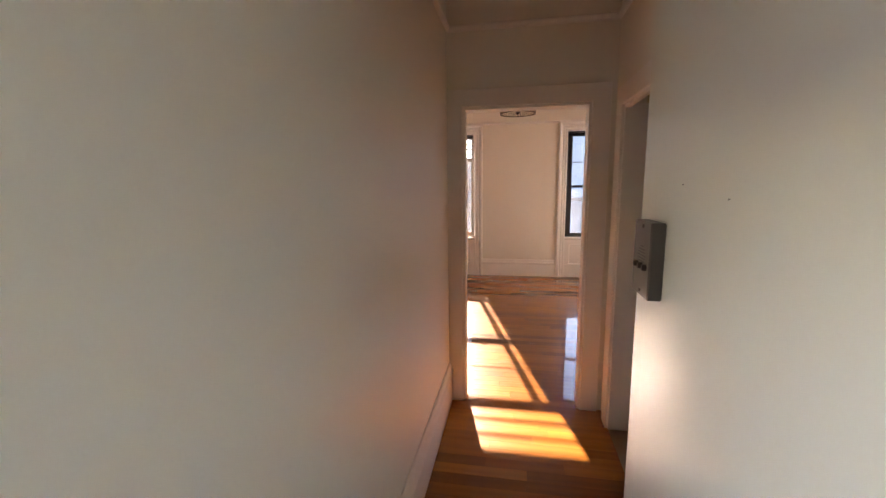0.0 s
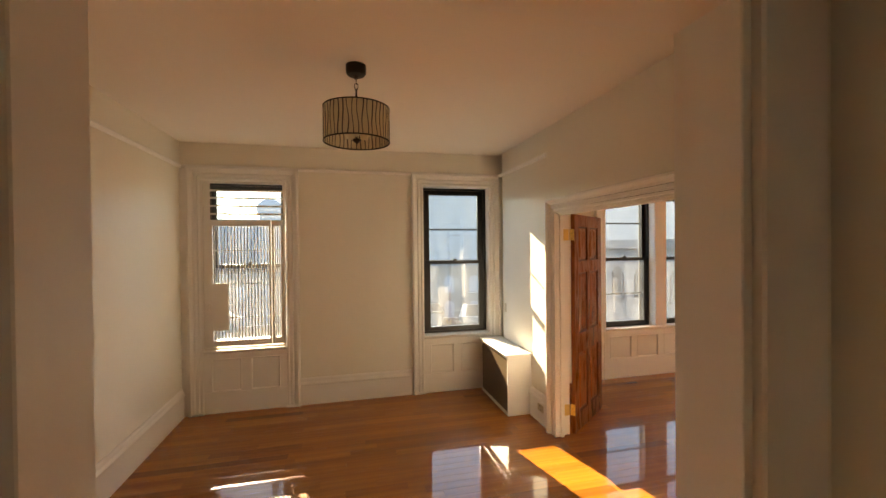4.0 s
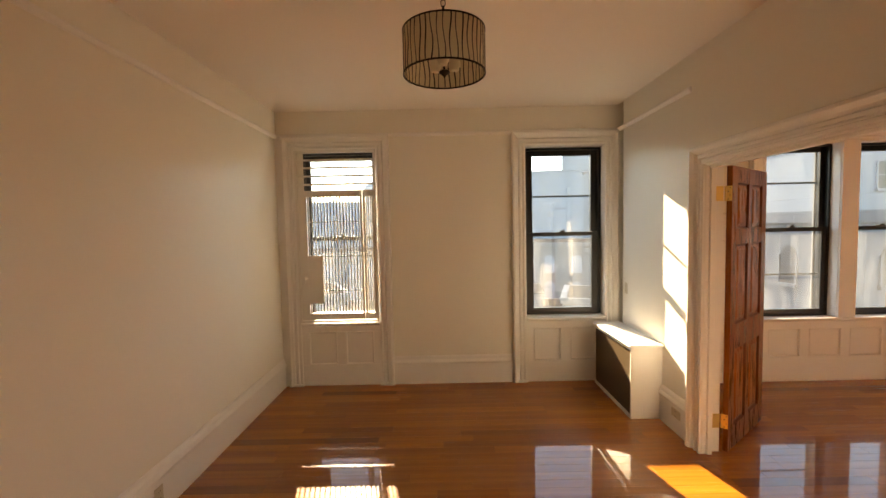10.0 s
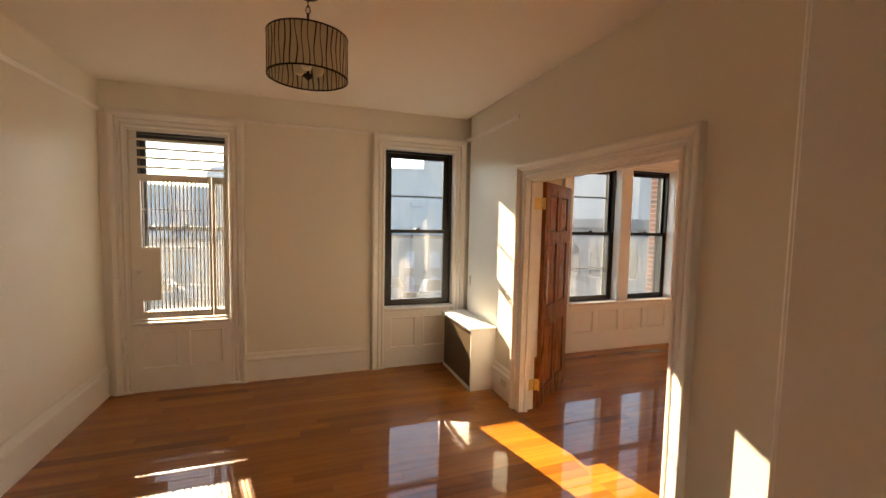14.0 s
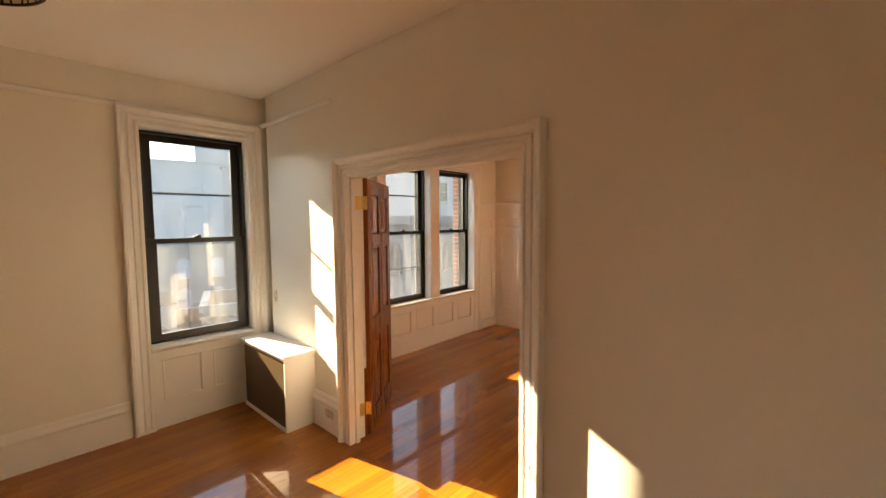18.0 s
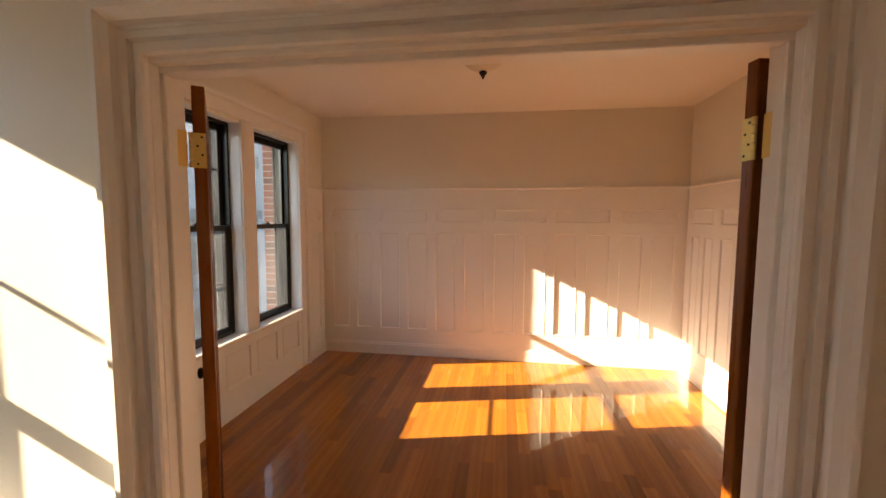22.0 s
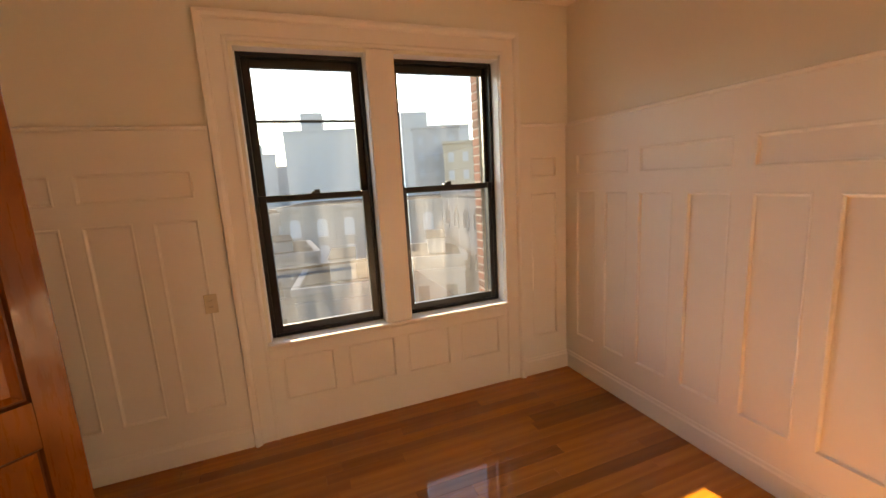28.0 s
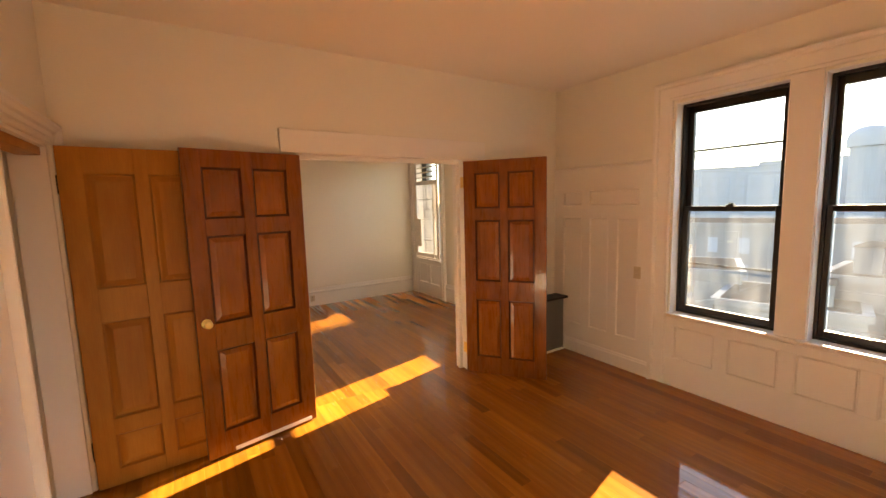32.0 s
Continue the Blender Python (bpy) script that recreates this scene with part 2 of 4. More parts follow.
def setting(ob, label, category):
    return tagged(ob, label, category, kind="structure")


def one_box(name, dims, material, parent=None, c=0.0, label=""):
    bm = bmesh.new()
    if c:
        chamfered(bm, *dims, c)
    else:
        box(bm, *dims)
    return part(name, bm, material, parent, label)


class Face:
    """A wall's face: a runs along it, b up, n out of it into the room."""

    def __init__(self, side, at):
        self.side, self.at = side, at

    def p(self, a, b, n):
        return {"north": (a, self.at - n, b), "south": (a, self.at + n, b), "east": (self.at - n, a, b), "west": (self.at + n, a, b)}[self.side]

    def box(self, bm, a0, a1, b0, b1, n0, n1, c=0.0):
        p, q = self.p(a0, b0, n0), self.p(a1, b1, n1)
        d = [v for k in range(3) for v in sorted((p[k], q[k]))]
        if c:
            chamfered(bm, *d, c)
        else:
            box(bm, *d)

    def strip(self, bm, profile, a0, a1):
        """A moulding along the wall: profile of (b, n)."""
        rows = [[bm.verts.new(self.p(a, b, n)) for b, n in profile] for a in (a0, a1)]
        k = len(profile)
        for j in range(k):
            bm.faces.new((rows[0][j], rows[0][(j + 1) % k], rows[1][(j + 1) % k], rows[1][j]))
        bm.faces.new(rows[0])
        bm.faces.new(rows[1])

    def surround(self, bm, profile, a0, a1, b0, b1):
        """A mitred casing round an opening: profile of (u out from the opening, n)."""
        rows = []
        for a, b, sa, sb in ((a0, b0, -1, 0), (a0, b1, -1, 1), (a1, b1, 1, 1), (a1, b0, 1, 0)):
            rows.append([bm.verts.new(self.p(a + sa * u, b + sb * u, n)) for u, n in profile])
        k = len(profile)
        for r, s in zip(rows, rows[1:]):
            for j in range(k):
                bm.faces.new((r[j], r[(j + 1) % k], s[(j + 1) % k], s[j]))
        bm.faces.new(rows[0])
        bm.faces.new(rows[-1])


def wall_boxes(bm, a0, a1, z0, z1, holes, put):
    """A wall from a0 to a1 with openings (a, a, z, z); put() lays one block."""
    x = a0
    for h0, h1, k0, k1 in sorted(holes):
        if h0 > x:
            put(x, h0, z0, z1)
        if k0 > z0:
            put(h0, h1, z0, k0)
        if k1 < z1:
            put(h0, h1, k1, z1)
        x = h1
    if a1 > x:
        put(x, a1, z0, z1)


def wall(name, along, a0, a1, t0, t1, z1, holes, material, label):
    bm = bmesh.new()
    if along == "x":
        wall_boxes(bm, a0, a1, -0.25, z1, holes, lambda p, q, r, s: box(bm, p, q, t0, t1, r, s))
    else:
        wall_boxes(bm, a0, a1, -0.25, z1, holes, lambda p, q, r, s: box(bm, t0, t1, p, q, r, s))
    return setting(part(name, bm, material), label, "wall")


# ---- plan ----
LX0, LX1, LY0, LY1, LZ = -1.74, 1.83, 2.63, 6.87, 2.90     # front room
RX0, RX1, RY0, RY1, RZ = 1.965, 5.58, 2.58, 6.74, 2.85      # panelled room
HX0, HX1, HY0, HY1, HZ = -0.47, 0.63, -2.6, 2.52, 2.92     # hall
PX, PY = 0.342, 0.872                                       # pier with the intercom
OUT, OUT2 = 7.23, 7.11                                      # outer faces of the two window walls
W1 = (-1.535, -0.70, 0.68, 2.50)
W2 = (0.858, 1.688, 0.69, 2.50)
WA = (3.270, 4.033, 0.65, 2.455)
WB = (4.210, 4.980, 0.65, 2.455)
DOOR = (3.907, 5.483, -0.25, 2.097)
HALL_DOOR = (-0.366, 0.480, -0.25, 2.138)
SIDE_DOOR = (1.557, 2.30, -0.25, 2.17)
END_DOOR = (2.085, 2.895, -0.25, 2.06)

# ---- shell ----
wall("wall_north_front_room", "x", LX0 - 0.2, LX1 + 0.13, LY1, OUT, 3.1, [W1, W2], WALL, "cream painted window wall of the front room")
wall("wall_north_panelled_room", "x", LX1 + 0.13, RX1 + 0.2, RY1, 6.99, 3.1, [WA, WB], WALL, "cream painted window wall of the panelled room")
wall("wall_west", "y", LY0 - 0.14, LY1, LX0 - 0.2, LX0, 3.1, [], WALL, "plain cream painted side wall")
wall("wall_partition", "y", LY0 - 0.11, RY1, LX1, RX0, 3.1, [DOOR], WALL, "cream partition with a wide double door opening")
wall("wall_east", "y", RY0 - 0.15, RY1, RX1, RX1 + 0.2, 3.1, [], WALL, "cream wall above white panelling")
wall("wall_south_panelled_room", "x", RX0, RX1, RY0 - 0.15, RY0, 3.1, [END_DOOR], WALL, "cream end wall with a doorway")
wall("wall_south_front_room", "x", LX0, LX1, HY1, LY0, 3.1, [HALL_DOOR], WALL, "cream wall with the hall doorway")
# the opening is added, never in view, to bring daylight onto the pier
wall("wall_hall_west", "y", HY0, HY1, HX0 - 0.15, HX0, 3.1, [(-0.85, -0.32, 1.0, 1.75)], WALL, "cream hall wall with satin paint and an added light opening")
wall("wall_hall_east", "y", PY, HY1, HX1, HX1 + 0.12, 3.1, [SIDE_DOOR], WALL, "cream hall wall with a doorway")
wall("wall_hall_pier", "y", HY0, PY, PX, HX1 + 0.12, 3.1, [], WALL, "pale painted projecting hall wall")
wall("wall_hall_south", "x", HX0 - 0.15, HX1 + 0.12, HY0 - 0.15, HY0, 3.1, [], WALL, "plain wall closing the hall")
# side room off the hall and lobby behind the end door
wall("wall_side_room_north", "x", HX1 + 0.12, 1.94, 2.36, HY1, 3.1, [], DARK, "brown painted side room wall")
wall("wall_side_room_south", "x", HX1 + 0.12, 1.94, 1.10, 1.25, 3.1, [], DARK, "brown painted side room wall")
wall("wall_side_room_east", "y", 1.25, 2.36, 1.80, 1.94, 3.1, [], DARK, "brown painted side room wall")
wall("wall_lobby_south", "x", RX0, 3.9, 1.2, 1.35, 3.1, [], WALL, "plain wall closing the lobby")
wall("wall_lobby_west", "y", 1.35, RY0 - 0.15, 1.96, 2.07, 3.1, [], WALL, "plain lobby wall")
wall("wall_lobby_east", "y", 1.35, RY0 - 0.15, 3.6, 3.75, 3.1, [], WALL, "plain lobby wall")


def ceiling(name, x0, x1, y0, y1, z, label):
    return setting(one_box(name, (x0, x1, y0, y1, z, z + 0.16), CEIL), label, "ceiling")


ceiling("ceiling_front_room", LX0, LX1, LY0, LY1, LZ, "warm white plaster ceiling")
ceiling("ceiling_panelled_room", RX0, RX1, RY0, RY1, RZ, "warm white plaster ceiling")
ceiling("ceiling_hall", HX0, HX1, HY0, HY1, HZ, "warm white hall ceiling")
ceiling("ceiling_side_room", HX1 + 0.12, 1.80, 1.25, 2.36, 2.8, "dim side room ceiling")
ceiling("ceiling_lobby", 2.07, 3.6, 1.35, RY0 - 0.15, 2.8, "plain lobby ceiling")
setting(one_box("roof_slab", (LX0 - 0.3, RX1 + 0.3, HY0 - 0.2, OUT, 3.1, 3.3), CEIL), "flat roof slab over the rooms", "roof")
setting(one_box("subfloor", (LX0 - 0.2, RX1 + 0.2, HY0 - 0.15, 6.98, -0.26, -0.02), DARK), "subfloor under the boards", "floor")

# ---- trims ----
CASING = [(0, 0), (0, 0.020), (0.006, 0.026), (0.022, 0.026), (0.028, 0.014), (0.040, 0.014), (0.046, 0.026), (0.066, 0.028), (0.074, 0.016), (0.082, 0.020), (0.090, 0.036), (0.106, 0.046), (0.116, 0.056), (0.134, 0.056), (0.14, 0.048), (0.14, 0)]
FLAT = [(0, 0), (0, 0.016), (0.004, 0.02), (0.112, 0.02), (0.115, 0.017), (0.115, 0)]
BASE = [(0, 0), (0, 0.022), (0.215, 0.022), (0.222, 0.03), (0.236, 0.034), (0.25, 0.028), (0.262, 0.02), (0.285, 0.016), (0.30, 0.008), (0.30, 0)]
RAIL = [(2.622, 0), (2.628, 0.012), (2.645, 0.022), (2.655, 0.022), (2.662, 0.014), (2.662, 0)]


def moulding(name, face, profile, spans, label, category):
    group = thing(name, label, category, kind="structure")
    for a0, a1 in spans:
        bm = bmesh.new()
        face.strip(bm, profile, a0, a1)
        part("board", bm, TRIM, group)
    return group


N1, S1, E1, Wt1 = Face("north", LY1), Face("south", LY0), Face("east", LX1), Face("west", LX0)
N2, S2, E2, Wt2 = Face("north", RY1), Face("south", RY0), Face("east", RX1), Face("west", RX0)
HN, HE, HW, HP = Face("north", HY1), Face("east", HX1), Face("west", HX0), Face("east", PX)

moulding("baseboard_north", N1, BASE, [(-0.565, 0.705)], "tall white moulded baseboard", "baseboard")
moulding("baseboard_west", Wt1, BASE, [(LY0, LY1 - 0.04)], "tall white moulded baseboard", "baseboard")
moulding("baseboard_partition", E1, BASE, [(LY0, 3.81), (5.57, LY1 - 0.04)], "tall white moulded baseboard", "baseboard")
moulding("baseboard_south", S1, BASE, [(LX0, -0.46), (0.60, LX1)], "tall white moulded baseboard", "baseboard")
moulding("baseboard_hall", HW, BASE, [(HY0, HY1 - 0.02)], "white moulded hall baseboard", "baseboard")
moulding("baseboard_hall_pier", HP, BASE, [(HY0, PY)], "white moulded hall baseboard", "baseboard")
moulding("trim_picture_rail_north", N1, RAIL, [(LX0, LX1)], "thin white picture rail", "picture rail")
moulding("trim_picture_rail_west", Wt1, RAIL, [(LY0, LY1)], "thin white picture rail", "picture rail")
moulding("trim_picture_rail_partition", E1, RAIL, [(5.62, LY1)], "thin white picture rail", "picture rail")
moulding("trim_picture_rail_hall", HN, RAIL, [(HX0, HX1)], "thin white picture rail", "picture rail")
moulding("trim_picture_rail_hall_west", HW, RAIL, [(HY0, HY1)], "thin white picture rail", "picture rail")
moulding("trim_picture_rail_hall_east", HE, RAIL, [(PY, HY1)], "thin white picture rail", "picture rail")


def casing(name, face, profile, a0, a1, b1, label, b0=0.0):
    bm = bmesh.new()
    face.surround(bm, profile, a0, a1, b0, b1)
    return setting(part(name, bm, TRIM), label, "door casing")


casing("trim_double_door_front", E1, [(u * 0.9, n) for u, n in CASING], 3.94, 5.44, 2.075, "white moulded casing of the double doorway")
casing("trim_hall_door", HN, FLAT, -0.366, 0.480, 2.138, "flat white casing of the hall doorway")
casing("trim_hall_door_front", S1, FLAT, -0.366, 0.480, 2.138, "flat white casing of the hall doorway")
casing("trim_side_door", HE, [(u * 0.98, n) for u, n in FLAT], 1.557, 2.30, 2.075, "flat white casing of the side doorway")
casing("trim_end_door", S2, [(u * 0.82, n) for u, n in CASING], 2.085, 2.895, 2.06, "flat white casing of the end doorway")
# flat head board over the double doors on the panelled side, and narrow jamb edges
setting(one_box("trim_double_door_head", (RX0, RX0 + 0.034, 3.815, 5.705, 2.079, 2.25), TRIM, c=0.003), "flat white head board over double doors", "door casing")


def jamb(name, x0, x1, y0, y1, z1, along, label, head=0.0):
    """Lining boards of an opening: two sides and a head."""
    g = thing(name, label, "door jamb", kind="structure")
    if along == "y":
        one_box("side", (x0, x1, y0, y0 + 0.018, 0, z1), TRIM, g, 0.002)
        one_box("side", (x0, x1, y1 - 0.018, y1, 0, z1), TRIM, g, 0.002)
        one_box("head", (x0, x0 + head if head else x1, y0 + 0.018, y1 - 0.018, z1 - 0.018, z1), TRIM, g, 0.002)
    else:
        one_box("side", (x0, x0 + 0.018, y0, y1, 0, z1), TRIM, g, 0.002)
        one_box("side", (x1 - 0.018, x1, y0, y1, 0, z1), TRIM, g, 0.002)
        one_box("head", (x0 + 0.018, x1 - 0.018, y0, y1, z1 - 0.018, z1), TRIM, g, 0.002)
    return g


jamb("trim_double_door_jamb", LX1 - 0.004, RX0 + 0.004, 3.907, 5.483, 2.097, "y", "white lining of the double doorway")
# the lining is thicker up to the stop; the leaves close into the rebate behind it
for y0, y1 in ((3.925, 3.942), (5.438, 5.465)):
    setting(one_box("trim_double_door_lining", (LX1 - 0.006, 1.856, y0, y1, 0, 2.062), TRIM, c=0.002), "white inner lining of the double doorway", "door casing")
setting(one_box("trim_double_door_lining", (LX1 - 0.006, 1.856, 3.925, 5.465, 2.062, 2.079), TRIM, c=0.002), "white inner lining of the double doorway", "door casing")
for y0, y1 in ((3.925, 3.955), (5.425, 5.465)):
    setting(one_box("trim_double_door_stop", (1.856, 1.893, y0, y1, 0, 2.045), TRIM, c=0.003), "white stop strip of the double doorway", "door casing")
setting(one_box("trim_double_door_stop", (1.856, 1.893, 3.925, 5.465, 2.045, 2.079), TRIM, c=0.003), "white stop strip of the double doorway", "door casing")
jamb("trim_hall_door_jamb", -0.366, 0.480, HY1 - 0.004, LY0 + 0.004, 2.138, "x", "white lining of the hall doorway")
jamb("trim_side_door_jamb", HX1 - 0.004, HX1 + 0.124, 1.557, 2.30, 2.075, "y", "white lining of the side doorway", head=0.03)
jamb("trim_end_door_jamb", 2.085, 2.895, RY0 - 0.154, RY0 + 0.004, 2.06, "x", "white lining of the end doorway")


# ---- windows ----
def window(name, face, hole, glass_n, f, label, meeting=1.57, muntin=0.0, guard=0.0, stile=0.047):
    """A black double-hung sash window at depth glass_n behind the wall face."""
    g = thing(name, label, "window", kind="structure")
    a0, a1, b0, b1 = f
    n = glass_n

    def ring(nm, p0, p1, q0, q1, w, n0, n1, wb=0.0, wt=0.0):
        bm = bmesh.new()
        wb, wt = wb or w, wt or w
        face.box(bm, p0, p0 + w, q0, q1, n0, n1, 0.003)
        face.box(bm, p1 - w, p1, q0, q1, n0, n1, 0.003)
        face.box(bm, p0 + w, p1 - w, q0, q0 + wb, n0, n1, 0.003)
        face.box(bm, p0 + w, p1 - w, q1 - wt, q1, n0, n1, 0.003)
        return part(nm, bm, BLACK, g)

    ring("window_frame", a0, a1, b0, b1, 0.022, n - 0.115, n + 0.03)
    low = ring("lower_sash", a0 + 0.022, a1 - 0.022, b0 + 0.02, meeting + 0.022, stile, n - 0.02, n + 0.018, 0.05, 0.042)
    up = ring("upper_sash", a0 + 0.022, a1 - 0.022, meeting - 0.022, b1 - 0.02, stile, n - 0.06, n - 0.024, 0.042, 0.055)
    for sash, q0, q1, nn in ((low, b0 + 0.07, meeting - 0.02, n), (up, meeting + 0.02, b1 - 0.075, n - 0.042)):
        bm = bmesh.new()
        bm.faces.new([bm.verts.new(face.p(a, b, nn)) for a, b in ((a0 + 0.066, q0), (a1 - 0.066, q0), (a1 - 0.066, q1), (a0 + 0.066, q1))])
        o = part("pane", bm, GLASS_LOW if sash is low else GLASS, sash)
        o.visible_shadow = False
    bm = bmesh.new()
    mid = (a0 + a1) / 2
    face.box(bm, mid - 0.03, mid + 0.03, meeting + 0.022, meeting + 0.034, n - 0.03, n + 0.012, 0.003)
    face.box(bm, mid - 0.012, mid + 0.028, meeting + 0.034, meeting + 0.046, n - 0.01, n + 0.006, 0.003)
    part("sash_lock", bm, BLACK, g)
    for h, nm in ((muntin, "screen_rail"), (guard, "screen_rail")):
        if h:
            bm = bmesh.new()
            face.box(bm, a0 + 0.022, a1 - 0.022, h - 0.009, h + 0.009, n - 0.062, n - 0.068)
            part(nm, bm, BLACK, g)
    return g


def lining(name, face, hole, depth, label):
    g = thing(name, label, "window lining", kind="structure")
    a0, a1, b0, b1 = hole
    for nm, d in (("side", (a0, a0 + 0.006, b0, b1)), ("side", (a1 - 0.006, a1, b0, b1)), ("head", (a0 + 0.006, a1 - 0.006, b1 - 0.006, b1))):
        bm = bmesh.new()
        face.box(bm, *d, -depth, 0.002, 0.002)
        part(nm, bm, TRIM, g)
    bm = bmesh.new()
    face.box(bm, a0 + 0.006, a1 - 0.006, b0, b0 + 0.008, -depth, 0.002, 0.002)
    part("stool", bm, TRIM, g)
    return g


def tall_casing(name, face, a0, a1, b1, w, out, label):
    """Window casing whose legs run to the floor."""
    k = w / 0.14
    bm = bmesh.new()
    face.surround(bm, [(u * k, n) for u, n in CASING], a0, a1, 0, b1)
    g = thing(name, label, "window casing", kind="structure")
    part("casing", bm, TRIM, g)
    for p0, p1 in ((a0 - w - 0.006, a0 + 0.004), (a1 - 0.004, a1 + w + 0.006)):
        bm = bmesh.new()
        face.box(bm, p0, p1, 0, 0.0 + 0.02, 0, 0.05, 0.003)
        part("plinth", bm, TRIM, g)
    return g


def panel_piece(face, a0, a1, b0, b1, parent, top=0.020):
    """One sunk flat panel with a small bead round it."""
    bm = bmesh.new()
    rings = []
    for inset, n in ((0.0, top), (0.002, top + 0.003), (0.007, top + 0.004), (0.011, top + 0.001), (0.015, top - 0.009), (0.020, top - 0.012)):
        rings.append([bm.verts.new(face.p(a, b, n)) for a, b in ((a0 + inset, b0 + inset), (a1 - inset, b0 + inset), (a1 - inset, b1 - inset), (a0 + inset, b1 - inset))])
    for r, q in zip(rings, rings[1:]):
        for k in range(4):
            bm.faces.new((r[k], r[(k + 1) % 4], q[(k + 1) % 4], q[k]))
    bm.faces.new(rings[-1])
    part("panel", bm, TRIM, parent)


def apron(name, face, a0, a1, b1, cols, depth, label, z0=0.255, z1=0.555, gap=0.09, edge=0.07):
    """Panelled field under a window."""
    g = thing(name, label, "wall panelling", kind="structure")
    bm = bmesh.new()
    face.box(bm, a0, a1, 0, b1 - 0.035, 0.0, depth - 0.018)
    part("backing", bm, TRIM, g)
    w = (a1 - a0 - 2 * edge - gap * (cols - 1)) / cols
    bm = bmesh.new()
    face.box(bm, a0, a1, 0, z0, depth - 0.0181, depth, 0.002)
    face.box(bm, a0, a1, z1, b1 - 0.035, depth - 0.0181, depth, 0.002)
    part("rail", bm, TRIM, g)
    for k in range(cols + 1):
        bm = bmesh.new()
        hi = a0 + edge if k == 0 else (a1 if k == cols else a0 + edge + k * (w + gap))
        lo = a0 if k == 0 else a0 + edge + k * (w + gap) - gap
        face.box(bm, lo, min(hi, a1), z0, z1, depth - 0.0181, depth, 0.002)
        part("stile", bm, TRIM, g)
        if k < cols:
            p0 = a0 + edge + k * (w + gap)
            panel_piece(face, p0, p0 + w, z0, z1, g, depth)
    # stool nosing and the moulding under it
    bm = bmesh.new()
    face.strip(bm, [(b1 - 0.035, 0), (b1 - 0.035, depth + 0.004), (b1 - 0.022, depth + 0.022), (b1 - 0.004, depth + 0.028), (b1 + 0.004, depth + 0.022), (b1 + 0.004, 0)], a0, a1)
    part("stool_nosing", bm, TRIM, g)
    return g


window("window_1", N1, W1, -0.15, (-1.513, -0.705, 0.692, 2.487), "black double-hung window behind a security gate")
window("window_2", N1, W2, -0.095, (0.868, 1.676, 0.706, 2.484), "black double-hung sash window with dusty glass", muntin=1.98, stile=0.068)
lining("trim_window_1_lining", N1, W1, 0.24, "white reveal of the gated window")
lining("trim_window_2_lining", N1, W2, 0.24, "white reveal of the window")
tall_casing("trim_window_1", N1, -1.535, -0.70, 2.50, 0.14, 0, "white fluted window casing running to the floor")
tall_casing("trim_window_2", N1, 0.858, 1.688, 2.50, 0.14, 0, "white fluted window casing running to the floor")
bm = bmesh.new()
N1.box(bm, LX0, -1.68, 0, 2.62, 0, 0.03, 0.003)
setting(part("trim_corner_board", bm, TRIM), "white corner board beside the gated window", "trim")
apron("trim_window_1_panel", N1, -1.535, -0.70, 0.68, 2, 0.020, "white two-panel apron under the gated window", z0=0.225, z1=0.585)
apron("trim_window_2_panel", N1, 0.858, 1.688, 0.69, 2, 0.020, "white two-panel apron under the window", z0=0.225, z1=0.585)

window("window_3", N2, WA, -0.125, (3.278, 4.026, 0.658, 2.450), "black double-hung sash window beside its twin", muntin=2.06, guard=1.09)
window("window_4", N2, WB, -0.125, (4.217, 4.973, 0.658, 2.450), "black double-hung sash window beside its twin", stile=0.032)
lining("trim_window_3_lining", N2, WA, 0.24, "white reveal of the twin window")
lining("trim_window_4_lining", N2, WB, 0.24, "white reveal of the twin window")
bm = bmesh.new()
N2.surround(bm, [(0, 0), (0, 0.02), (0.008, 0.026), (0.02, 0.026), (0.026, 0.02), (0.105, 0.024), (0.112, 0.042), (0.128, 0.052), (0.146, 0.052), (0.15, 0.046), (0.15, 0)], 3.252, 4.98, 0, 2.475)
setting(part("trim_twin_window", bm, TRIM), "white casing round the twin windows", "window casing")
bm = bmesh.new()
N2.box(bm, 4.033, 4.21, 0.66, 2.47, 0, 0.018, 0.002)
setting(part("trim_twin_window_mullion", bm, TRIM), "flat white mullion board between windows", "window casing")
apron("trim_twin_window_panel", N2, 3.252, 4.98, 0.66, 4, 0.020, "white four-panel apron under twin windows", gap=0.09)

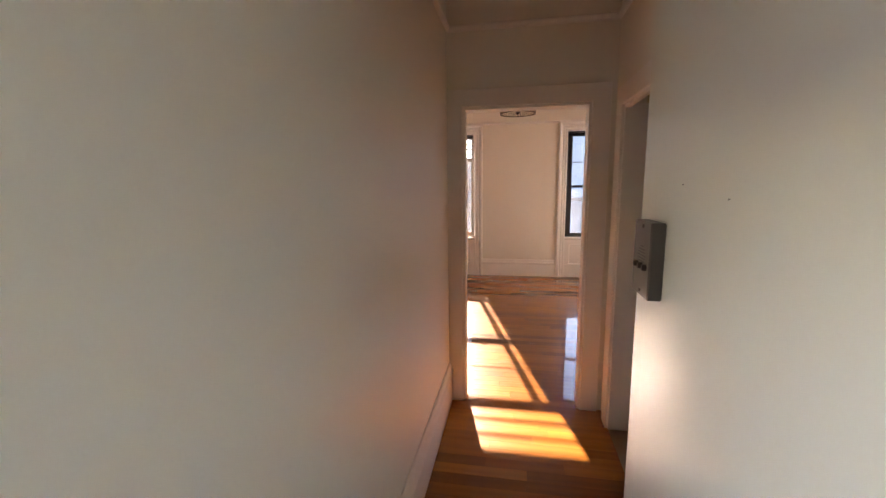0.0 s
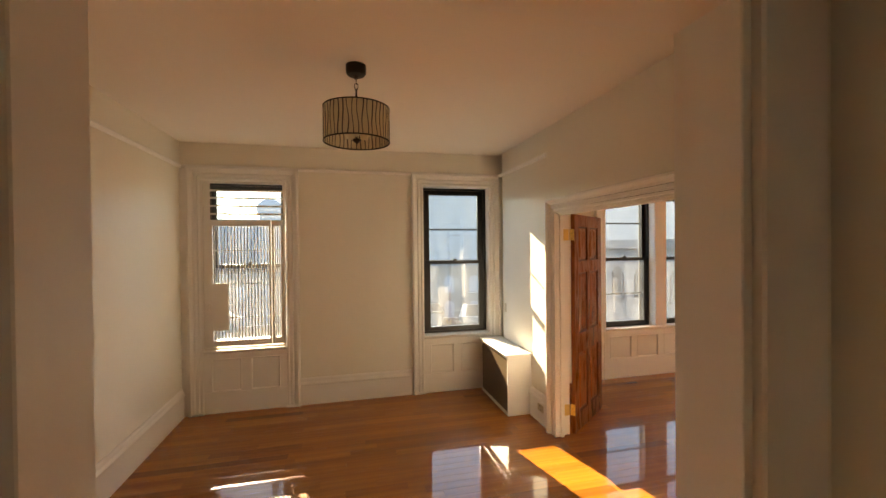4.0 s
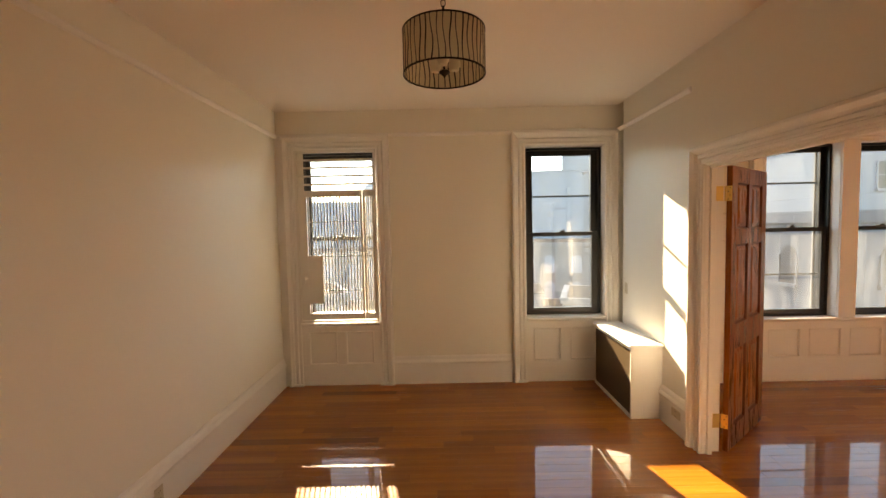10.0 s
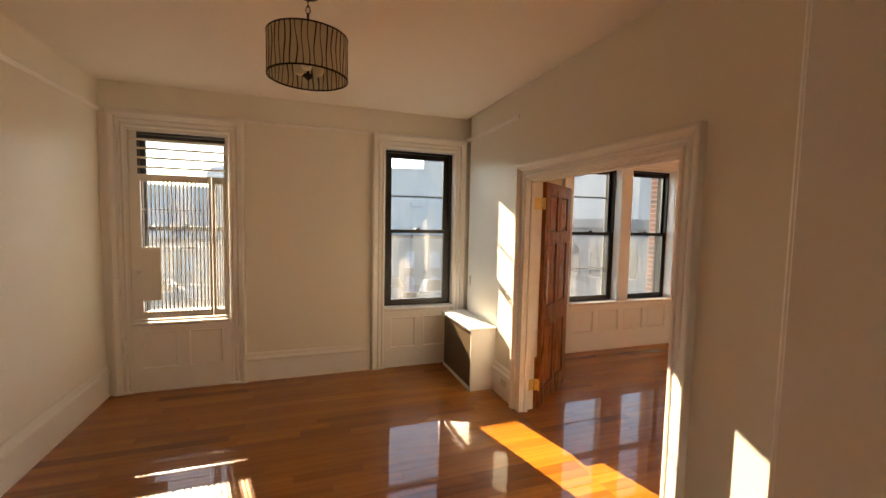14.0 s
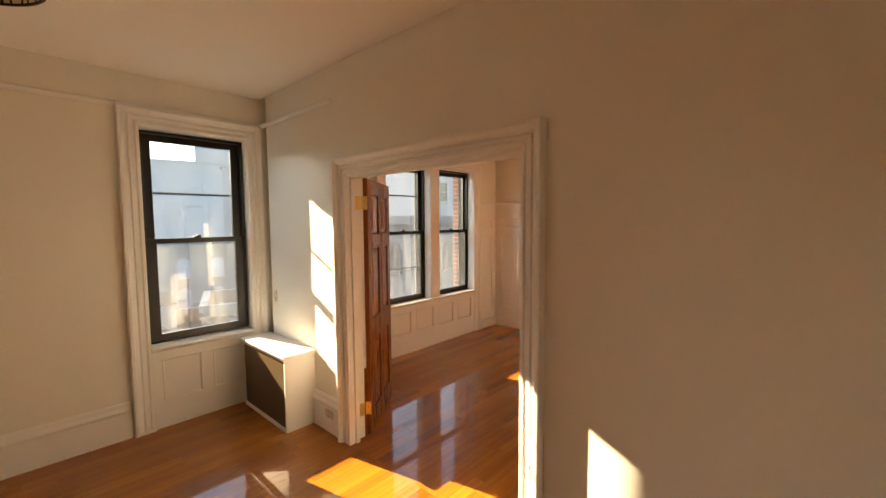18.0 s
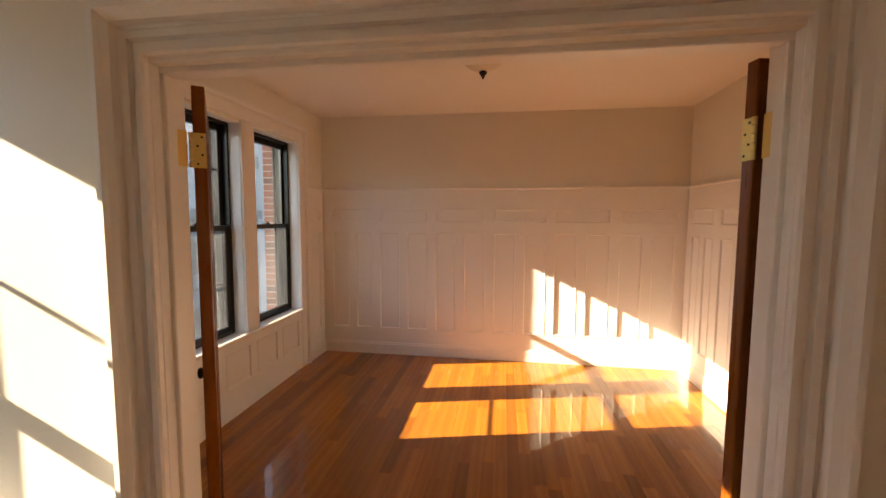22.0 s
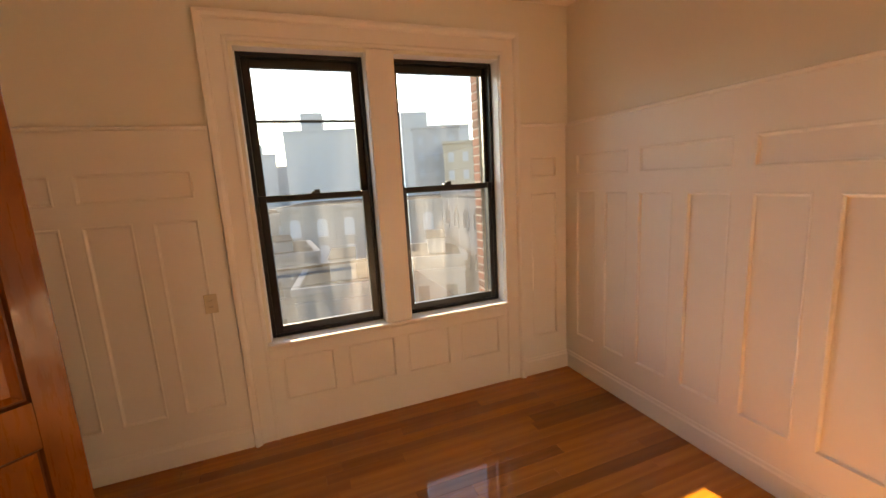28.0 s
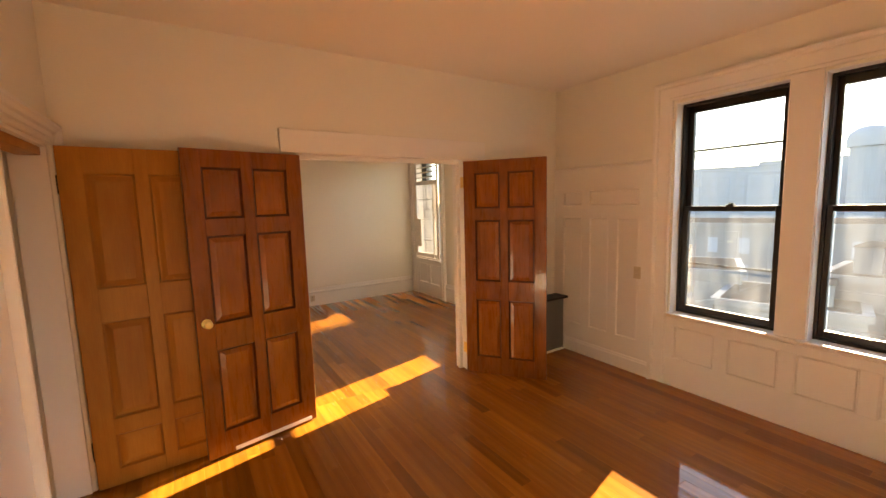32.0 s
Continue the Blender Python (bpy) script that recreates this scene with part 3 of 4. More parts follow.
# ---- doors ----
def panel_door(name, w, h, rows, cols, material, label, knob=0.0, knob_ends=((-1, 0.5), (1, 1.0)), metal=None):
    """A panelled door in its own axes: hinge at the origin, leaf along +x, thickness along y."""
    g = thing(name, label, "door")
    t = 0.035
    bm = bmesh.new()
    xs = [0.0] + [v for c in cols for v in c] + [w]
    zs = [0.0] + [v for r in rows for v in r] + [h]
    for k in range(0, len(xs), 2):
        chamfered(bm, xs[k], xs[k + 1], -t / 2, t / 2, 0, h, 0.0025)
    for c0, c1 in cols:
        for k in range(0, len(zs), 2):
            box(bm, c0, c1, -t / 2 + 0.0006, t / 2 - 0.0006, zs[k], zs[k + 1])
    part("leaf_frame", bm, material, g)
    # grooves take a darker copy of the leaf's wood
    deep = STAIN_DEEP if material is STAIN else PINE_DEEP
    for c0, c1 in cols:
        for r0, r1 in rows:
            field, groove = bmesh.new(), bmesh.new()
            for s in (-1, 1):
                # a groove that slopes in, then the raised field
                rings = {}
                for b, steps in ((groove, ((0.0, t / 2 - 0.001), (0.009, t / 2 - 0.0145), (0.016, t / 2 - 0.0145))), (field, ((0.016, t / 2 - 0.0145), (0.046, t / 2 - 0.003)))):
                    rings = [[b.verts.new((x, s * y, z)) for x, z in ((c0 + i, r0 + i), (c1 - i, r0 + i), (c1 - i, r1 - i), (c0 + i, r1 - i))] for i, y in steps]
                    for a, q in zip(rings, rings[1:]):
                        for k in range(4):
                            b.faces.new((a[k], a[(k + 1) % 4], q[(k + 1) % 4], q[k]))
                field.faces.new(rings[-1])
            pn = part("panel", field, material, g)
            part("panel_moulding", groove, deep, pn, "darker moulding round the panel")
    if knob:
        for s, k in knob_ends:
            bm = bmesh.new()
            ring = [(0.031, 0.0), (0.031, 0.004), (0.022, 0.008), (0.010, 0.012), (0.010, 0.030), (0.020, 0.036), (0.026, 0.046), (0.024, 0.058), (0.014, 0.064), (0.004, 0.065)]
            lathe(bm, [(r, s * k * d) for r, d in ring], 20, (w - 0.06, s * t / 2, knob), "y")
            part("knob", bm, metal or BRASS, g, "dark bronze door knob" if metal else "polished brass door knob", smooth=True)
    return g


def hinge(parent, z, side, jamb_box=None, metal=None):
    """A butt hinge: knuckle and edge leaf in the door's axes; jamb leaf given in the room's axes."""
    bm = bmesh.new()
    for k in range(5):
        lathe(bm, [(0.0065, -0.052 + k * 0.021), (0.0065, -0.033 + k * 0.021)], 10, (-0.005, side * 0.022, z))
    chamfered(bm, -0.0035, -0.0005, -0.0165, 0.0165, z - 0.052, z + 0.052, 0.0006)
    if jamb_box:
        inv = parent.matrix_basis.inverted()
        b2 = bmesh.new()
        chamfered(b2, *jamb_box, 0.0006)
        bmesh.ops.transform(b2, matrix=inv, verts=b2.verts)
        me = bpy.data.meshes.new("tmp")
        b2.to_mesh(me)
        b2.free()
        bm.from_mesh(me)
        bpy.data.meshes.remove(me)
    h = part("hinge", bm, metal or BRASS, parent, "dark bronze butt hinge" if metal else "brass butt hinge with screws")
    for dz, dy in ((-0.04, 0.006), (-0.013, -0.006), (0.013, 0.006), (0.04, -0.006)):
        bm = bmesh.new()
        lathe(bm, [(0.0035, -0.0045), (0.0035, -0.0005)], 8, (0, dy, z + dz), "x")
        part("screw", bm, BRONZE, h)


SIX_ROWS = [(0.165, 0.735), (0.915, 1.495), (1.605, 1.935)]
SIX_COLS = [(0.108, 0.345), (0.42, 0.657)]


def leaf_turn(ax, ay, bx, by):
    return math.degrees(math.atan2(by - ay, bx - ax))


d_right = panel_door("double_door_leaf", 0.765, 2.048, SIX_ROWS, SIX_COLS, STAIN, "dark stained six-panel pine door standing open", knob=0.93, knob_ends=((1, 0.8),), metal=BRONZE)
d_right.matrix_basis = pose(1.998, 5.446, 0.012, 0, 0, leaf_turn(1.998, 5.446, 2.600, 5.908))
for z in (1.857, 0.22):
    hinge(d_right, z, 1, (1.915, 1.968, 5.4618, 5.4650, z - 0.04, z + 0.064))
d_left = panel_door("double_door_leaf", 0.765, 2.048, SIX_ROWS, SIX_COLS, STAIN, "dark stained six-panel door folded open, brass knob", knob=0.93)
d_left.matrix_basis = pose(2.008, 3.938, 0.012, 0, 0, leaf_turn(2.008, 3.938, 2.165, 3.192))
for z in (1.857, 0.22):
    hinge(d_left, z, -1, (1.915, 1.968, 3.9250, 3.9282, z - 0.04, z + 0.064))
for d in (d_right, d_left):
    d["group"] = "double doors"
one_box("foot_strip", (0.04, 0.60, 0.0178, 0.0215, 0.006, 0.034), TRIM, d_left, 0.001, "white strip along the door's foot")
pine = panel_door("pine_door", 0.75, 2.04, [(0.10, 0.32), (0.42, 1.02), (1.22, 1.89)], [(0.11, 0.34), (0.41, 0.64)], PINE, "clear finished pine panel door standing open")
pine.matrix_basis = pose(2.105, 2.615, 0.01, 0, 0, leaf_turn(2.105, 2.615, 2.062, 3.365))
for z in (1.83, 0.24):
    hinge(pine, z, 1, metal=BRONZE)
setting(one_box("trim_end_door_stop", (2.105, 2.875, RY0 - 0.12, RY0 - 0.02, 1.995, 2.040), PINE, c=0.003), "bare pine stop under the end door head", "door casing")

# ---- floors of oak strips ----
BOARD_W, BOARD_T = 0.083, 0.018


def floor_rows(x0, x1, y0, y1, rng):
    out = []
    y = y0
    while y < y1 - 0.01:
        w = min(BOARD_W, y1 - y)
        x = x0
        first = rng.uniform(0.2, 1.2)
        while x < x1 - 0.01:
            ln = first if x == x0 else rng.choice((0.45, 0.6, 0.75, 0.9, 1.05, 1.2, 1.5))
            e = min(x1, x + ln)
            if x1 - e < 0.2:
                e = x1
            out.append((x, e, y, y + w))
            x = e
        y += BOARD_W
    return out


def plank_bm(bm, x0, x1, y0, y1, top):
    c, g = 0.0006, 0.0002
    lo = [bm.verts.new((x, y, top - BOARD_T)) for x, y in ((x0 + g, y0 + g), (x1 - g, y0 + g), (x1 - g, y1 - g), (x0 + g, y1 - g))]
    mi = [bm.verts.new((v.co.x, v.co.y, top - c)) for v in lo]
    hi = [bm.verts.new((x, y, top)) for x, y in ((x0 + g + c, y0 + g + c), (x1 - g - c, y0 + g + c), (x1 - g - c, y1 - g - c), (x0 + g + c, y1 - g - c))]
    for a, b in ((lo, mi), (mi, hi)):
        for k in range(4):
            bm.faces.new((a[k], a[(k + 1) % 4], b[(k + 1) % 4], b[k]))
    bm.faces.new(hi)
    bm.faces.new(lo)


def oak_floor(name, x0, x1, y0, y1, near, label, seed):
    rng = random.Random(seed)
    g = thing(name, label, "floor", kind="structure")
    rows = floor_rows(x0, x1, y0, y1, rng)
    rows.sort(key=lambda r: math.hypot((r[0] + r[1]) / 2 - near[0], (r[2] + r[3]) / 2 - near[1]))
    for r in rows[:300]:
        bm = bmesh.new()
        cx, cy = (r[0] + r[1]) / 2, (r[2] + r[3]) / 2
        plank_bm(bm, r[0] - cx, r[1] - cx, r[2] - cy, r[3] - cy, 0)
        o = part("plank", bm, OAK, g)
        o.location = (cx, cy, 0)
    if rows[300:]:
        bm = bmesh.new()
        for r in rows[300:]:
            plank_bm(bm, *r, 0)
        tagged(part("planks", bm, OAKS, g), kind="stuff")
    return g


oak_floor("floor_front_room", LX0, LX1, LY0 - 0.11, LY1, (0.2, 4.2), "glossy amber oak strip floor", 3)
oak_floor("floor_panelled_room", LX1, RX1, RY0, RY1, (4.0, 4.8), "glossy amber oak strip floor", 5)
oak_floor("floor_hall", HX0, HX1, HY0, HY1, (0.1, 1.6), "glossy amber oak strip hall floor", 7)
oak_floor("floor_lobby", 2.07, 3.6, 1.35, RY0, (2.9, 2.5), "oak strip lobby floor", 9)
VINYL = paint("beige_vinyl", (0.42, 0.33, 0.20), 0.45)
setting(one_box("floor_side_room", (HX1, 1.80, 1.25, 2.36, -0.018, -0.004), VINYL), "beige vinyl side room floor", "floor")

# ---- panelling of the second room ----
STILE = 0.09


def wainscot(name, face, a0, a1, uppers, label, cap=True):
    """Tall panelling: uppers are the spans of the small top panels; two tall panels stand under each wide one."""
    g = thing(name, label, "wall panelling", kind="structure")
    n = 0.020

    def board(nm, p0, p1, q0, q1, k=n):
        bm = bmesh.new()
        face.box(bm, p0, p1, q0, q1, 0.0, k, 0.0)
        part(nm, bm, TRIM, g)

    board("bottom_rail", a0, a1, 0.0, 0.315)
    board("middle_rail", a0, a1, 1.49, 1.605)
    board("top_rail", a0, a1, 1.765, 1.985)
    small = sorted(uppers)
    tall = []
    for u0, u1 in small:
        if u1 - u0 > 0.4:
            m = (u0 + u1) / 2
            tall += [(u0, m - STILE / 2), (m + STILE / 2, u1)]
        else:
            tall.append((u0, u1))
    for spans, q0, q1 in ((tall, 0.315, 1.49), (small, 1.605, 1.765)):
        x = a0
        for p0, p1 in spans:
            if p0 - x > 0.004:
                board("stile", x, p0, q0, q1)
            panel_piece(face, p0, p1, q0, q1, g)
            x = p1
        if a1 - x > 0.004:
            board("stile", x, a1, q0, q1)
    bm = bmesh.new()
    face.strip(bm, [(1.985, 0), (1.985, 0.018), (1.992, 0.03), (2.004, 0.034), (2.010, 0.026), (2.010, 0)], a0, a1)
    part("cap", bm, TRIM, g)
    bm = bmesh.new()
    face.strip(bm, [(0, n), (0, 0.034), (0.115, 0.034), (0.125, 0.028), (0.14, 0.026), (0.146, n)], a0, a1)
    part("baseboard", bm, TRIM, g)
    return g


wainscot("trim_wainscot_east", E2, RY0, RY1, [(6.105, 6.61), (5.43, 6.015), (4.747, 5.335), (4.06, 4.653), (3.375, 3.975), (2.70, 3.285)], "white board panelling with narrow tall panels")
wainscot("trim_wainscot_south", S2, 3.02, RX1 - 0.034, [(5.0, 5.43), (4.33, 4.87), (3.66, 4.20)], "white board panelling with narrow tall panels")
wainscot("trim_wainscot_north_west", N2, RX0, 3.095, [(2.09, 2.34), (2.43, 2.98)], "white board panelling with narrow tall panels")
wainscot("trim_wainscot_north_east", N2, 5.132, RX1 - 0.034, [(5.225, 5.46)], "white board panelling beside the window")


# ---- small electrical things ----
def wall_plate(name, face, a, b, w, h, label, kind="outlet"):
    g = thing(name, label, "outlet" if kind == "outlet" else "light switch")
    bm = bmesh.new()
    face.box(bm, a - w / 2, a + w / 2, b - h / 2, b + h / 2, face.off, face.off + 0.006, 0.002)
    part("plate", bm, IVORY, g)
    if kind == "outlet":
        for dz in (-0.02, 0.02):
            bm = bmesh.new()
            face.box(bm, a - 0.016, a + 0.016, b + dz - 0.013, b + dz + 0.013, face.off + 0.006, face.off + 0.008, 0.001)
            part("socket", bm, IVORY, g)
            bm = bmesh.new()
            for dx in (-0.006, 0.006):
                face.box(bm, a + dx - 0.0012, a + dx + 0.0012, b + dz - 0.004, b + dz + 0.006, face.off + 0.008, face.off + 0.0086)
            part("slots", bm, BRONZE, g)
    else:
        bm = bmesh.new()
        face.box(bm, a - 0.005, a + 0.005, b - 0.012, b + 0.012, face.off + 0.006, face.off + 0.009, 0.001)
        face.box(bm, a - 0.004, a + 0.004, b - 0.002, b + 0.008, face.off + 0.009, face.off + 0.018, 0.001)
        part("toggle", bm, IVORY, g)
    return g


def on(face, off):
    f = Face(face.side, face.at)
    f.off = off
    return f


wall_plate("wall_switch", on(HE, 0.0), 1.29, 1.31, 0.075, 0.118, "ivory toggle switch plate on the hall wall", "switch")
wall_plate("wall_outlet", on(N2, 0.020), 2.975, 0.98, 0.07, 0.115, "ivory outlet plate on white panelling")
wall_plate("wall_outlet", on(E1, 0.022), 5.73, 0.16, 0.115, 0.07, "white outlet plate in the baseboard")
wall_plate("wall_outlet", on(E1, 0.0), 6.66, 1.02, 0.05, 0.11, "small ivory wall plate beside the window")
wall_plate("wall_outlet", on(Wt1, 0.022), 4.9, 0.13, 0.07, 0.10, "painted outlet plate in the baseboard")
wall_plate("wall_outlet", on(S2, 0.034), 4.47, 0.07, 0.11, 0.07, "white outlet plate in the low baseboard")

# ---- intercom ----
intercom = thing("intercom", "brushed steel door intercom box with three buttons", "intercom")
f = on(HP, 0)
bm = bmesh.new()
f.box(bm, 0.678, 0.805, 1.336, 1.524, 0.0, 0.034, 0.003)
part("case", bm, STEEL, intercom)
bm = bmesh.new()
for k in range(7):
    zz, half = 1.462 - k * 0.0075, (0.012, 0.02, 0.026, 0.028, 0.026, 0.02, 0.012)[k]
    f.box(bm, 0.738 - half, 0.738 + half, zz - 0.0012, zz + 0.0012, 0.034, 0.0346)
part("speaker_slots", bm, BRONZE, intercom)
for k in range(3):
    bm = bmesh.new()
    lathe(bm, [(0.008, 0.0), (0.008, -0.008), (0.006, -0.010)], 12, (PX - 0.034, 0.765 - k * 0.0325, 1.414), "x")
    part("button", bm, BRONZE, intercom)
for z in (1.513, 1.351):
    bm = bmesh.new()
    lathe(bm, [(0.005, 0.0), (0.005, -0.003), (0.003, -0.004)], 10, (PX - 0.034, 0.734, z), "x")
    part("screw", bm, STEEL, intercom)

# ---- security gate in the first window ----
gate = thing("window_gate", "cream enamelled folding steel security gate", "window gate")
gy0, gy1 = LY1 - 0.062, LY1 - 0.032


def gbar(nm, x0, x1, z0, z1, y0=gy0, y1=gy1, c=0.002, m=None):
    return one_box(nm, (x0, x1, y0, y1, z0, z1), m or GATE, gate, c)


gbar("jamb_channel", -1.535, -1.512, 0.69, 2.49)
gbar("jamb_channel", -0.722, -0.70, 0.69, 2.49)
gbar("filler_plate", -1.512, -1.448, 2.075, 2.465, gy0 + 0.026, gy1)
gbar("head_channel", -1.512, -0.722, 2.465, 2.49)
gbar("sill_channel", -1.512, -0.722, 0.69, 0.715)
for z in (2.39, 2.31, 2.225, 2.14):
    gbar("fixed_bar", -1.512, -0.722, z - 0.009, z + 0.009, gy0 + 0.008, gy0 + 0.024)
for x0, x1, tag in ((-1.508, -0.845, "leaf"), (-0.838, -0.724, "side_leaf")):
    w = 0.03 if tag == "side_leaf" else 0.034
    frame_bm = bmesh.new()
    left = 0.085 if tag == "leaf" else 0.024
    chamfered(frame_bm, x0, x0 + left, gy0, gy1, 0.72, 2.075, 0.002)
    chamfered(frame_bm, x1 - 0.022, x1, gy0, gy1, 0.72, 2.075, 0.002)
    chamfered(frame_bm, x0 + left, x1 - 0.022, gy0, gy1, 2.01, 2.075, 0.002)
    chamfered(frame_bm, x0 + left, x1 - 0.022, gy0, gy1, 0.72, 0.79, 0.002)
    leaf = part(tag, frame_bm, GATE, gate)
    n = 17 if tag == "leaf" else 3
    span = x1 - 0.022 - x0 - left
    for k in range(n):
        cx = x0 + left + span * (k + 0.5) / n
        one_box("bar", (cx - 0.0048, cx + 0.0048, gy0 + 0.011, gy0 + 0.019, 0.79, 2.01), GATE, leaf)
    for z in (1.03, 1.39, 1.75):
        one_box("cross_bar", (x0 + left, x1 - 0.022, gy0 + 0.008, gy0 + 0.011, z - 0.005, z + 0.005), GATE, leaf)
lockbox = gbar("lock_plate", -1.423, -1.275, 0.895, 1.40, gy0 - 0.003, gy0 + 0.009)
bm = bmesh.new()
lathe(bm, [(0.022, 0.0), (0.022, -0.012), (0.012, -0.016), (0.012, -0.04)], 16, (-1.455, gy0, 1.165), "y")
chamfered(bm, -1.466, -1.444, gy0 - 0.052, gy0 - 0.038, 1.12, 1.19, 0.004)
part("latch_handle", bm, GATE, gate)


# ---- radiator covers ----
def radiator_cover(name, x0, x1, y0, y1, h, front, label, shade=None):
    """A boxed cover with an overhanging top and a sunk sheet front; front: the side that carries the sheet."""
    g = thing(name, label, "radiator cover")
    t = 0.018
    m = shade or TRIM
    one_box("top", (x0 - 0.022, x1, y0 - 0.022, y1, h, h + 0.024), m, g, 0.005)
    one_box("end_panel", (x0, x1, y0, y0 + t, 0, h), m, g, 0.002)
    one_box("end_panel", (x0, x1, y1 - t, y1, 0, h), m, g, 0.002)
    bm = bmesh.new()
    box(bm, x0, x0 + t, y0 + t, y1 - t, 0, 0.035)
    part("front_rail", bm, m, g)
    one_box("front_rail", (x0, x0 + t, y0 + t, y1 - t, h - 0.03, h), m, g)
    one_box("front_sheet", (x0 + 0.006, x0 + 0.010, y0 + t, y1 - t, 0.035, h - 0.03), MESHM, g)
    one_box("back_panel", (x1 - 0.008, x1 - 0.002, y0 + t, y1 - t, 0, h), m, g)
    return g


radiator_cover("radiator_cover", 1.562, 1.83, 5.975, 6.80, 0.622, "west", "white radiator cover with a brown sheet front")
GREY = paint("grey_paint", (0.16, 0.165, 0.165), 0.5)
cover2 = thing("radiator_cover", "grey radiator cover with white edges and dark top", "radiator cover")
one_box("body", (1.987, 2.125, 6.29, 6.70, 0, 0.59), GREY, cover2, 0.004)
for nm, d in (("edge_strip", (6.285, 6.303, 0, 0.59)), ("edge_strip", (6.687, 6.705, 0, 0.59)), ("edge_strip", (6.303, 6.687, 0, 0.022))):
    one_box(nm, (2.123, 2.138, *d), TRIM, cover2, 0.002)
one_box("edge_strip", (1.987, 2.123, 6.282, 6.292, 0, 0.022), TRIM, cover2, 0.002)
one_box("top", (1.987, 2.17, 6.265, 6.72, 0.59, 0.615), BRONZE, cover2, 0.005)

# ---- pendant lamp ----
SHADE = mat("cream_shade_fabric", (0.82, 0.76, 0.64), 0.8)
sn = Nodes(SHADE)
weave = sn.noise(sn.coords((1, 1, 6)), 60.0, 3)
sn.link(sn.mix(weave, (0.76, 0.70, 0.58), (0.86, 0.81, 0.70)), sn.b.inputs["Base Color"])
thin = sn.add("ShaderNodeBsdfTranslucent")
thin.inputs[0].default_value = (0.85, 0.78, 0.64, 1)
both = sn.add("ShaderNodeMixShader")
both.inputs[0].default_value = 0.45
sn.link(sn.b.outputs[0], both.inputs[1])
sn.link(thin.outputs[0], both.inputs[2])
sn.link(both.outputs[0], sn.t.nodes["Material Output"].inputs[0])
FROST = mat("frosted_glass", (0.85, 0.80, 0.70), 0.35)
pend = thing("pendant_lamp", "drum pendant lamp with wavy dark stripes, unlit", "lamp", at=(0.018, 4.645, LZ))
bm = bmesh.new()
lathe(bm, [(0.062, 0.0), (0.062, -0.045), (0.052, -0.06), (0.016, -0.066), (0.010, -0.082)], 28)
part("canopy", bm, BRONZE, pend, smooth=True)
bm = bmesh.new()
for k in range(2):
    prev = None
    for j in range(15):
        a = 2 * math.pi * j / 14
        c = Vector((0.011 * math.cos(a), 0, 0.021 * math.sin(a))) if k else Vector((0, 0.011 * math.cos(a), 0.021 * math.sin(a)))
        c.z += -0.095 - k * 0.034
        if prev:
            d = (c - prev).normalized()
            s1 = d.cross(Vector((1, 1, 0.3))).normalized() * 0.0028
            s2 = d.cross(s1).normalized() * 0.0028
            A = [bm.verts.new(prev + v) for v in (s1, s2, -s1, -s2)]
            B = [bm.verts.new(c + v) for v in (s1, s2, -s1, -s2)]
            for q in range(4):
                bm.faces.new((A[q], A[(q + 1) % 4], B[(q + 1) % 4], B[q]))
        prev = c
part("chain", bm, BRONZE, pend)
bm = bmesh.new()
lathe(bm, [(0.0055, -0.145), (0.0055, -0.455)], 12)
part("stem", bm, BRONZE, pend)
R0, ZT, ZB = 0.201, -0.268, -0.472
bm = bmesh.new()
lathe(bm, [(R0, ZT), (R0, ZB), (R0 - 0.0015, ZB), (R0 - 0.0015, ZT), (R0, ZT)], 64, cap=False)
shade = part("shade", bm, SHADE, pend, "cream fabric drum", smooth=True)
bm = bmesh.new()
for z in (ZT, ZB):
    lathe(bm, [(R0 - 0.003, z - 0.0035), (R0 + 0.003, z - 0.0035), (R0 + 0.003, z + 0.0035), (R0 - 0.003, z + 0.0035), (R0 - 0.003, z - 0.0035)], 64, cap=False)
part("rim", bm, BRONZE, shade, "dark bronze wire rims")
rng = random.Random(21)
for k in range(44):
    a0, ph, am = 2 * math.pi * k / 44, rng.uniform(0, 6.28), rng.uniform(0.014, 0.034)
    bm = bmesh.new()
    rows = []
    for j in range(13):
        u = j / 12
        a = a0 + am * math.sin(ph + u * 5.2)
        z = ZT + (ZB - ZT) * u
        hw = (0.0026 + 0.0008 * math.sin(ph + u * 3.0)) / R0
        rows.append([bm.verts.new((r * math.cos(a + s * hw), r * math.sin(a + s * hw), z)) for s, r in ((-1, R0 + 0.0014), (1, R0 + 0.0014), (1, R0 - 0.003), (-1, R0 - 0.003))])
    for A, B in zip(rows, rows[1:]):
        for q in range(4):
            bm.faces.new((A[q], A[(q + 1) % 4], B[(q + 1) % 4], B[q]))
    part("stripe", bm, BRONZE, shade)
bm = bmesh.new()
lathe(bm, [(0.004, -0.45), (0.024, -0.455), (0.028, -0.463), (0.016, -0.472), (0.006, -0.48), (0.003, -0.488)], 20)
part("finial", bm, BRONZE, pend, smooth=True)
for k in range(3):
    a = 2.1 * k + 0.4
    bm = bmesh.new()
    lathe(bm, [(0.012, -0.34), (0.014, -0.365), (0.028, -0.40), (0.030, -0.425), (0.02, -0.446), (0.004, -0.452)], 16, (0.055 * math.cos(a), 0.055 * math.sin(a), 0))
    part("bulb", bm, FROST, pend, "unlit white bulb", smooth=True)

